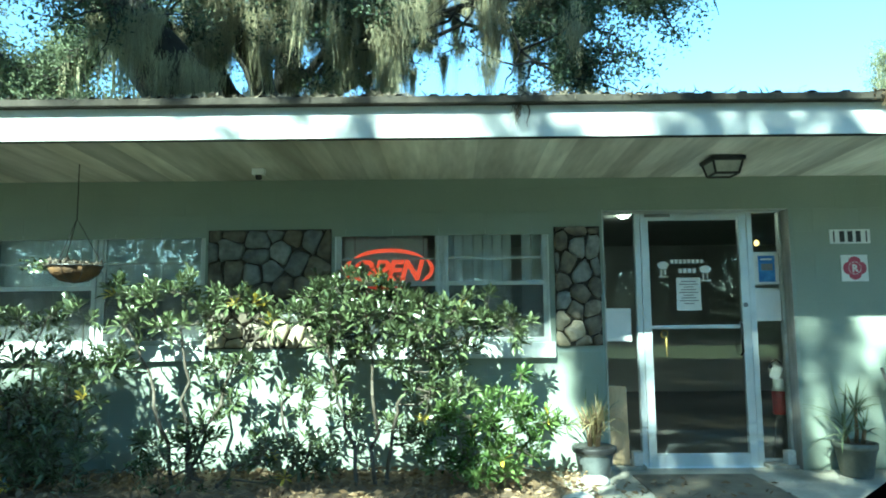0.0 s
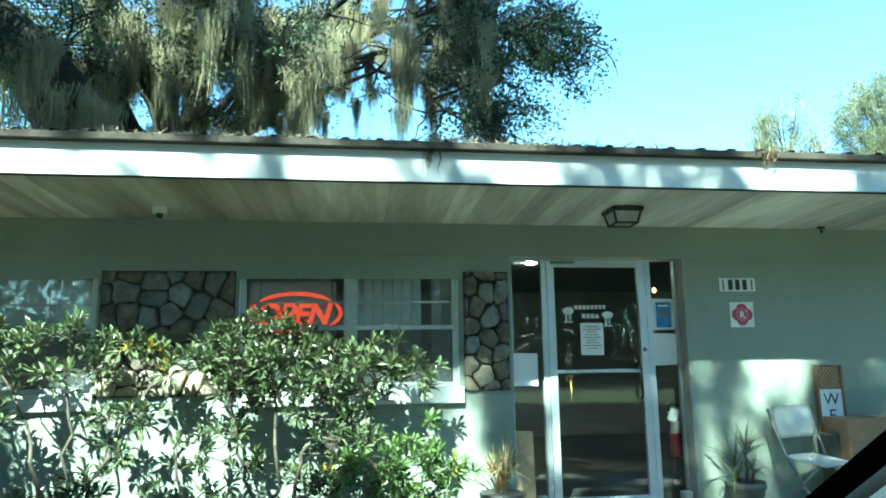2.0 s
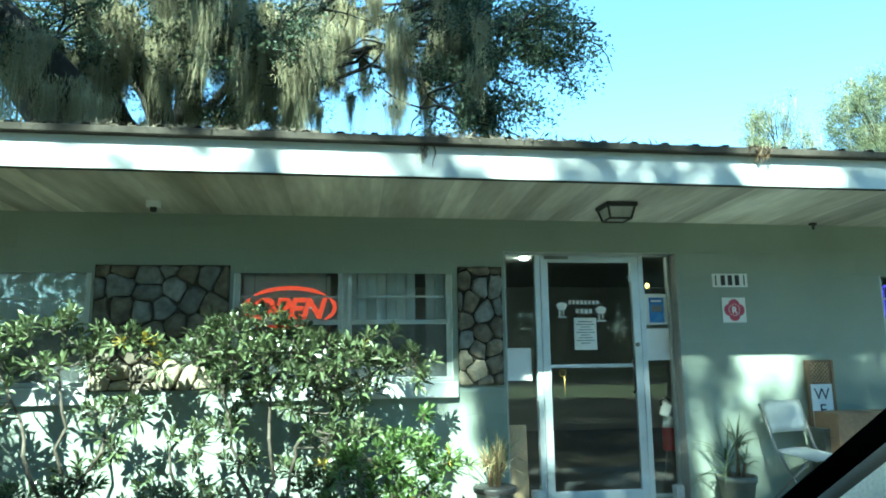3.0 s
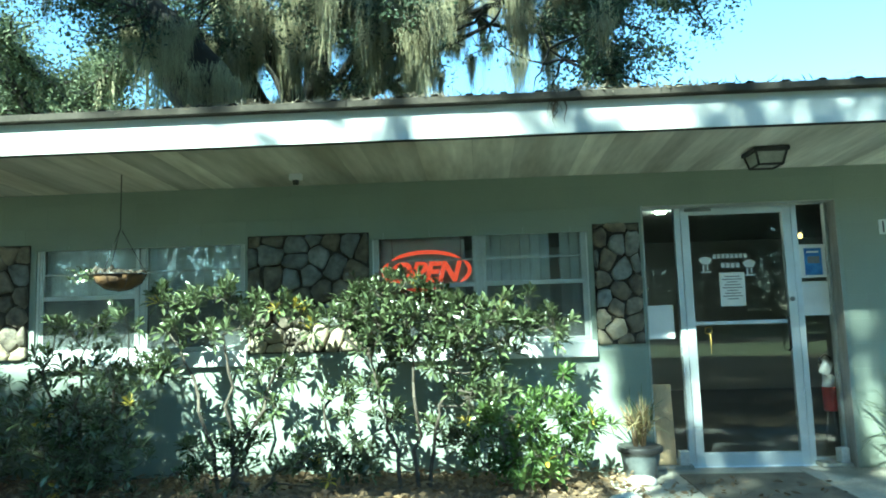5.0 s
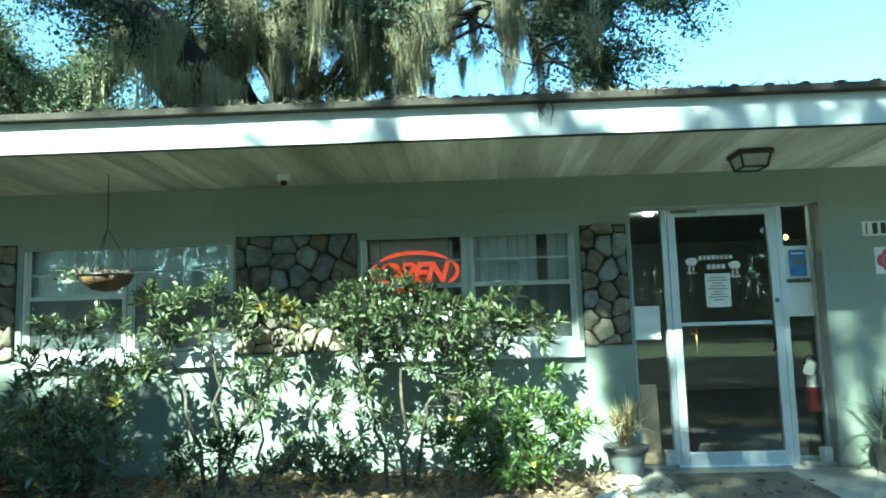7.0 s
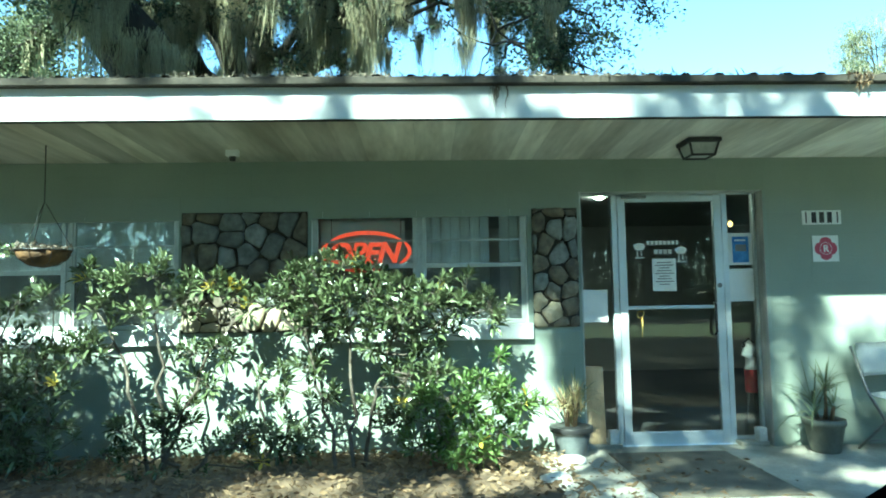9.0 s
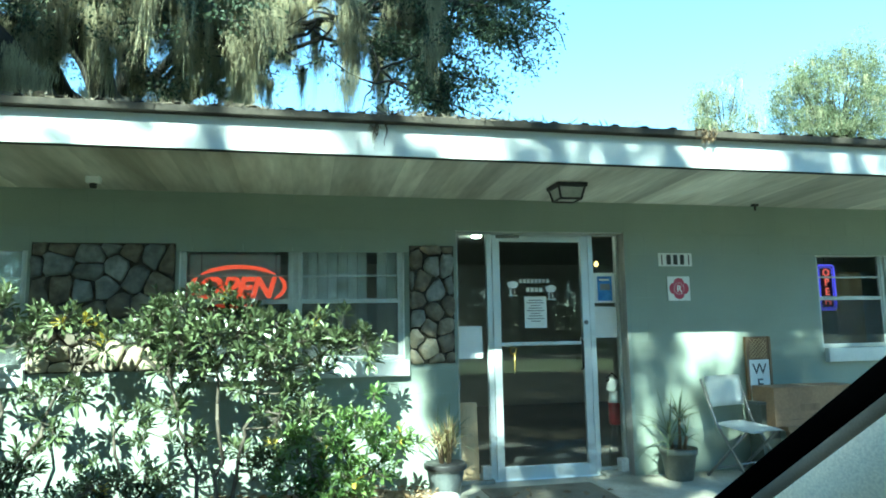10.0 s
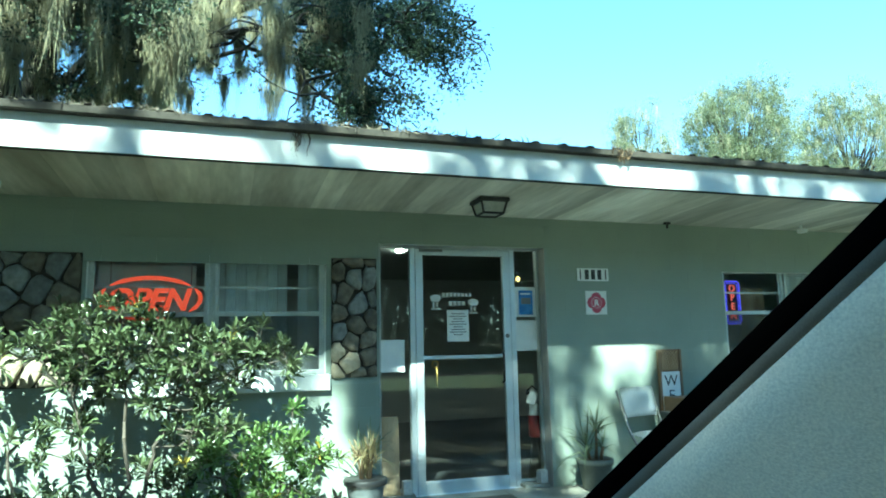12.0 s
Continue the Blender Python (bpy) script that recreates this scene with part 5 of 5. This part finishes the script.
rock("rock", "flat white rock at the bed's edge", (0.56, -0.98, 0.03), (0.12, 0.09, 0.06), 3)
rock("rock", "small pale rock in the mulch", (0.30, -0.95, -0.01), (0.06, 0.05, 0.04), 9)
# thin dark sheet for a darker area of the walk, not a mat
mat = thing("door_mat", "dark brown patch over the walk before the door", "mat", at=(1.62, -0.78, 0.0165))
part("mat", box(-0.48, 0.48, -0.62, 0.62, 0.0, 0.008, 0.003), M_WALKPATCH, mat)

bas = thing("hanging_basket", "coir-lined hanging basket with a wilted flowering plant", "hanging basket", at=(-3.205, -0.60, 1.595))
liner = part("liner", lathe([(0.02, 0.0), (0.10, 0.018), (0.165, 0.065), (0.195, 0.125), (0.18, 0.126), (0.12, 0.10)], 26), M_COIR, bas, "brown coconut fibre liner", smooth=True)
part("wire_rim", ring(0.199, 0.199, 0.004, 0, 360, 30), M_BLACK, liner).matrix_basis = pose(0, 0, 0.126, 90, 0, 0)
for i in range(8):
    a = 2 * math.pi * i / 8
    part("wire_rib", tube([(0.2 * math.cos(a), 0.2 * math.sin(a), 0.126), (0.172 * math.cos(a), 0.172 * math.sin(a), 0.064), (0.105 * math.cos(a), 0.105 * math.sin(a), 0.014), (0, 0, -0.004)], 0.0022, 4), M_BLACK, liner)
top = 2.511 - 1.595 + roof_z(-3.205)
for i in range(3):
    a = 2 * math.pi * i / 3 + 0.4
    part("chain", tube([(0.199 * math.cos(a), 0.199 * math.sin(a), 0.126), (0.01 * math.cos(a), 0.01 * math.sin(a), 0.48)], 0.003, 5), M_BLACK, bas)
part("hanger", tube([(0, 0, 0.48), (0, 0, top)], 0.004, 5), M_BLACK, bas)
rng = np.random.default_rng(5)
n = 260
base = np.stack([rng.normal(0, 0.10, n) - 0.03, rng.normal(0, 0.09, n), rng.uniform(0.11, 0.16, n)], 1)
v, f = card_mesh(rng, base, rng.normal(size=(n, 3)) * np.array([1, 1, 0.4]) + np.array([0, 0, 0.5]), rng.uniform(0.03, 0.07, n), rng.uniform(0.01, 0.02, n))
mesh_part("foliage", v, f, M_STEM, bas, "wilted dark foliage", "stuff")
n = 70
base = np.stack([rng.normal(-0.29, 0.05, n), rng.normal(0, 0.05, n), rng.normal(0.13, 0.035, n)], 1)
v, f = card_mesh(rng, base, rng.normal(size=(n, 3)), rng.uniform(0.03, 0.05, n), rng.uniform(0.02, 0.03, n))
mesh_part("trailing_foliage", v, f, M_LEAF, bas, "", "stuff")
for i in range(3):
    p = rng.normal(0, 1, 3) * np.array([0.03, 0.03, 0.045]) + np.array([-0.32, -0.05, 0.13])
    bm = bmesh.new()
    bmesh.ops.create_icosphere(bm, subdivisions=1, radius=0.012)
    bmesh.ops.translate(bm, vec=p, verts=bm.verts)
    part("blossom", bm, M_PAPER, bas, "small white blossom")

# ---- seat, boxes and welcome board by the far window ----
chair = thing("folding_chair", "white plastic folding chair with grey metal legs", "chair", at=(3.475, -0.38, 0.016), turn=15)


def bowed(w0, w1, h, thick, bow, m):
    bm = bmesh.new()
    nx, nz = 10, 5
    grid = []
    for k in range(nz + 1):
        s = k / nz
        row = []
        for i in range(nx + 1):
            t = 2 * i / nx - 1
            w = w0 + (w1 - w0) * s
            row.append(bm.verts.new((t * w / 2 * (1 - 0.06 * (2 * s - 1) ** 4), bow * t * t, s * h - 0.02 * t ** 4 * h)))
        grid.append(row)
    for k in range(nz):
        for i in range(nx):
            bm.faces.new((grid[k][i], grid[k][i + 1], grid[k + 1][i + 1], grid[k + 1][i]))
    bmesh.ops.solidify(bm, geom=bm.faces, thickness=thick)
    bmesh.ops.transform(bm, matrix=m, verts=bm.verts)
    return bm


part("backrest", bowed(0.43, 0.46, 0.27, 0.012, -0.025, pose(0, 0.20, 0.60, -12, 0, 0)), M_WHITE, chair, "white plastic backrest", smooth=True)
part("seat", bowed(0.40, 0.42, 0.41, 0.03, -0.012, pose(0, 0.17, 0.47, 96, 0, 0)), M_WHITE, chair, "white plastic seat", smooth=True)
for s in (-1, 1):
    part("front_leg", tube([(s * 0.235, 0.26, 0.84), (s * 0.225, 0.13, 0.48), (s * 0.225, -0.21, 0.0)], 0.0125, 8), M_GREYMETAL, chair, smooth=True)
    part("rear_leg", tube([(s * 0.20, -0.17, 0.42), (s * 0.20, 0.27, 0.0)], 0.0125, 8), M_GREYMETAL, chair, smooth=True)
part("stretcher", tube([(-0.225, -0.10, 0.155), (0.225, -0.10, 0.155)], 0.009, 8), M_GREYMETAL, chair)
part("stretcher", tube([(-0.20, 0.20, 0.07), (0.20, 0.20, 0.07)], 0.009, 8), M_GREYMETAL, chair)

wel = thing("welcome_board", "tall brown welcome board with a white lettered panel", "sign board", at=(3.885, -0.035, 0.016))
part("board", box(-0.130, 0.130, -0.010, 0.012, 0.0, 1.205, 0.002), M_BROWN, wel)
for x in (-0.120, 0.120):
    part("side_strip", box(x - 0.012, x + 0.012, -0.024, -0.0105, 0.0, 1.204, 0.002), M_BROWN, wel)
panel = part("panel", box(-0.106, 0.106, -0.016, -0.0105, 0.35, 0.990, 0.002), M_PAPER, wel, "white lettered panel")
for z, ch in ((0.855, "W"), (0.715, "E"), (0.575, "L")):
    lettering("letter", ch, 0.145, M_INK, panel, 0, -0.0175, z, "black letter", thick=0.001)
bm = bmesh.new()
for i in range(-3, 6):
    for s in (1, -1):
        c = -0.09 + i * 0.036
        a, b = (c, 1.005), (c + 0.18, 1.185)
        if s < 0:
            a, b = (-c, 1.005), (-c - 0.18, 1.185)
        q0, q1 = 0.0, 1.0
        for lim in (-0.088, 0.088):
            dx = b[0] - a[0]
            q = (lim - a[0]) / dx
            if (dx > 0) == (lim < 0):
                q0 = max(q0, q)
            else:
                q1 = min(q1, q)
        if q1 - q0 > 0.05:
            pa, pb = [(a[0] + (b[0] - a[0]) * q, -0.0125 - (0.003 if s < 0 else 0), a[1] + (b[1] - a[1]) * q) for q in (q0, q1)]
            tube([pa, pb], 0.0035, 4, bm)
part("lattice", bm, M_WOOD, wel, "woven lattice inset")

bin_ = thing("storage_bin", "grey storage bin with a pale lid", "bin", at=(3.80, -0.18, 0.016))
part("body", frustum(0.095, 0.085, 0.60, 0.0), M_POT2, bin_, "dark grey body")
part("lid", box(-0.105, 0.105, -0.105, 0.105, 0.6005, 0.625, 0.008), M_POT1, bin_, "pale lid")
bench = thing("bench", "dark low wooden bench against the wall", "bench", at=(4.36, -0.24, 0.016))
part("top", box(-0.50, 0.50, -0.18, 0.18, 0.38, 0.42, 0.005), M_BROWN, bench)
for x in (-0.46, 0.46):
    for y in (-0.15, 0.15):
        part("leg", box(x - 0.025, x + 0.025, y - 0.025, y + 0.025, 0.0, 0.38), M_BROWN, bench)
part("apron", box(-0.48, 0.48, -0.165, -0.145, 0.30, 0.38), M_BROWN, bench)
cart = thing("cardboard_box", "long brown cardboard box lying on the bench", "box", at=(4.20, -0.24, 0.4365))
part("body", box(-0.44, 0.44, -0.15, 0.15, 0.0, 0.34, 0.004), M_CARD, cart)
part("flap", box(-0.44, 0.44, -0.1525, -0.1502, 0.055, 0.062), M_BROWN, cart)
part("print_bar", box(-0.18, 0.02, -0.1522, -0.1503, 0.13, 0.19), M_BROWN, cart, "brown print")
part("tape", box(-0.03, 0.03, -0.152, 0.152, 0.3402, 0.3412), M_WOOD, cart)

# ---- litter ----
M_NEEDLE = material("grey brown needles", (0.10, 0.085, 0.06), (0.24, 0.205, 0.15), 4, 0.9, 0.0, 50, island=0.4, trans=0.2)
rng = np.random.default_rng(61)
n = 5200
base = np.stack([rng.uniform(-6.5, 0.75, n), rng.uniform(-1.45, -0.05, n), rng.uniform(0.03, 0.085, n)], 1)
extra = np.stack([rng.normal(1.1, 0.45, 420), rng.uniform(-1.7, -0.35, 420), np.full(420, 0.024)], 1)
base = np.concatenate([base, extra])
way = rng.normal(size=(len(base), 3)) * np.array([1, 1, 0.28])
L = rng.uniform(0.03, 0.085, len(base))
v, f = card_mesh(rng, base, way, L, L * rng.uniform(0.25, 0.5, len(base)))
litter = tagged(mesh_part("leaf_litter", v, f, M_LITTER), "dry brown fallen leaves over the bed and walk", "leaves", "", "stuff")

xr = np.concatenate([rng.normal(-1.2, 1.0, 4600), rng.normal(0.95, 0.4, 2600), rng.uniform(-6, 4.5, 1100), rng.normal(2.68, 0.06, 300), rng.normal(-3.6, 1.2, 400)])
hump = 0.014 + 0.06 * np.clip(np.array([noise.noise(Vector((x * 1.7, 0, 0))) for x in xr]), 0, 1)
back = rng.uniform(0, 1, len(xr))
base = np.stack([xr, -1.27 + back * 0.5, 2.802 + back * 0.075 + rng.uniform(0, 1, len(xr)) * hump - 0.004 * (xr - 0.5)], 1)
way = rng.normal(size=(len(xr), 3)) * np.array([1, 0.7, 0.35])
L = rng.uniform(0.03, 0.09, len(xr))
v, f = card_mesh(rng, base, way, L, L * 0.09 + 0.003)
tagged(mesh_part("roof_litter", v, f, M_NEEDLE), "dry needles and leaves lying along the roof edge", "leaves", "", "stuff")

tuft = thing("moss_tuft", "dark tuft of moss hanging over the fascia", "moss", "moss tufts on the eave", at=(0.175, -1.235, 2.79))
rng = np.random.default_rng(3)
tops = rng.normal(size=(16, 3)) * np.array([0.018, 0.006, 0.012]) + np.array([0, 0, 0.0])
v, f = moss_mesh(rng, tops, rng.uniform(0.10, 0.24, 16), rng.uniform(0.003, 0.007, 16))
mesh_part("strand_clump", v, f, M_STEM, tuft, "", "stuff")
tuft2 = thing("moss_tuft", "pale dry tuft caught on the roof edge", "moss", "moss tufts on the eave", at=(2.68, -1.27, 2.795))
tops = rng.normal(size=(60, 3)) * np.array([0.05, 0.02, 0.015])
v, f = moss_mesh(rng, tops, rng.uniform(0.03, 0.10, 60), rng.uniform(0.003, 0.008, 60))
mesh_part("strand_clump", v, f, M_LITTER, tuft2, "", "stuff")


# ---- stone veneer panels ----
def clip(poly, px, pz, nx, nz):
    """The part of a polygon on the near side of a line."""
    out3 = []
    for i, (x, z) in enumerate(poly):
        x2, z2 = poly[(i + 1) % len(poly)]
        d, d2 = (x - px) * nx + (z - pz) * nz, (x2 - px) * nx + (z2 - pz) * nz
        if d <= 0:
            out3.append((x, z))
        if (d < 0 < d2) or (d2 < 0 < d):
            t = d / (d - d2)
            out3.append((x + (x2 - x) * t, z + (z2 - z) * t))
    return out3


def stone_panel(number, x0, x1, z0, z1, spacing, seed):
    rng = random.Random(seed)
    p = thing(f"stone_panel_{number}", "irregular brown and grey stone veneer with dark joints", "stone veneer", kind="structure")
    part("mortar_bed", box(x0, x1, -0.012, -0.0005, z0, z1), M_BED, p)
    seeds, tries = [], 0
    while tries < 900:
        tries += 1
        q = (rng.uniform(x0 - 0.02, x1 + 0.02), rng.uniform(z0 - 0.02, z1 + 0.02))
        need = spacing * rng.uniform(0.75, 1.25)
        if all(math.hypot(q[0] - s[0], (q[1] - s[1]) * 0.85) > need for s in seeds):
            seeds.append(q)
    for i, (sx, sz) in enumerate(seeds):
        poly = [(x0 + 0.006, z0 + 0.006), (x1 - 0.006, z0 + 0.006), (x1 - 0.006, z1 - 0.006), (x0 + 0.006, z1 - 0.006)]
        gap = rng.uniform(0.004, 0.012)
        for j, (ox, oz) in enumerate(seeds):
            if i != j and poly:
                dx, dz = ox - sx, oz - sz
                ln = math.hypot(dx, dz)
                if ln < spacing * 4:
                    poly = clip(poly, (sx + ox) / 2 - dx / ln * gap, (sz + oz) / 2 - dz / ln * gap, dx / ln, dz / ln)
        if len(poly) < 3:
            continue
        cx, cz = sum(a for a, _ in poly) / len(poly), sum(b for _, b in poly) / len(poly)
        rim = []
        for k, (a, b) in enumerate(poly):
            pa, nb = poly[k - 1], poly[(k + 1) % len(poly)]
            for t in (0.22, 0.12):
                ex, ez = (pa if t == 0.22 else nb)
                rim.append((a + (ex - a) * 0.17 + rng.uniform(-0.010, 0.010), b + (ez - b) * 0.17 + rng.uniform(-0.010, 0.010)))
        bm = bmesh.new()
        deep = rng.uniform(0.020, 0.045)
        rings = []
        for y, s in ((-0.012, 1.0), (-0.012 - deep * 0.7, 0.97), (-0.012 - deep, 0.84)):
            rings.append([bm.verts.new((cx + (a - cx) * s, y + (rng.uniform(-0.006, 0.006) if s < 0.9 else 0), cz + (b - cz) * s)) for a, b in rim])
        mid = bm.verts.new((cx, -0.012 - deep - rng.uniform(0.0, 0.006), cz))
        n = len(rim)
        for r, t in zip(rings, rings[1:]):
            for k in range(n):
                bm.faces.new((r[k], r[(k + 1) % n], t[(k + 1) % n], t[k]))
        for k in range(n):
            bm.faces.new((rings[2][k], rings[2][(k + 1) % n], mid))
        bmesh.ops.recalc_face_normals(bm, faces=bm.faces)
        # most stones in the lowest fifth take the paler tone
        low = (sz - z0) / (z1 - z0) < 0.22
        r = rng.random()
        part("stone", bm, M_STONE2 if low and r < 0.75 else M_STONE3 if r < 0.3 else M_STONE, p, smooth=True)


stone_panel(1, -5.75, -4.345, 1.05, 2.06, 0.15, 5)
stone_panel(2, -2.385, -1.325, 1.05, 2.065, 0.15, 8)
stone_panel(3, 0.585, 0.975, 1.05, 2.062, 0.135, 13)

# ---- block courses of the front wall ----
bm = box(0.0, 1.0, -0.0012, 0.0, 0.0, 1.0)
for v in bm.verts:
    if v.co.y < -0.0006:
        v.co.x, v.co.z = 0.5 + (v.co.x - 0.5) * 0.995, 0.5 + (v.co.z - 0.5) * 0.99
first = None
stops = [(h[0] - 0.03, h[1] + 0.03, h[2] - 0.14 if h[2] > 0 else -1, h[3]) for h in holes]
stops += [(-5.75, -4.295, 1.05, 2.06), (-2.415, -1.30, 1.05, 2.06), (0.543, 1.0, 1.05, 2.06)]
for c in range(13):
    z0, z1 = c * 0.2, min(c * 0.2 + 0.2, 2.50)
    cuts = sorted((a, b) for a, b, d, e in stops if d < z1 - 0.07 and e > z0 + 0.07)
    x = -6.0 + (0.2 if c % 2 else 0.0)
    while x < 6.4:
        spans = [(x, x + 0.4)]
        for a, b in cuts:
            spans = [q for s, e in spans for q in ((s, min(e, a)), (max(s, b), e)) if q[1] - q[0] > 0.03]
        for s, e in spans:
            m = Matrix.Translation((s + 0.0008, 0, z0 + 0.0008)) @ Matrix.Diagonal((e - s - 0.0016, 1, z1 - z0 - 0.0016, 1))
            if first is None:
                first = part("block", bm, M_WALL, wall)
                first.matrix_basis = m
            else:
                same_mesh(first, wall, m)
        x += 0.4
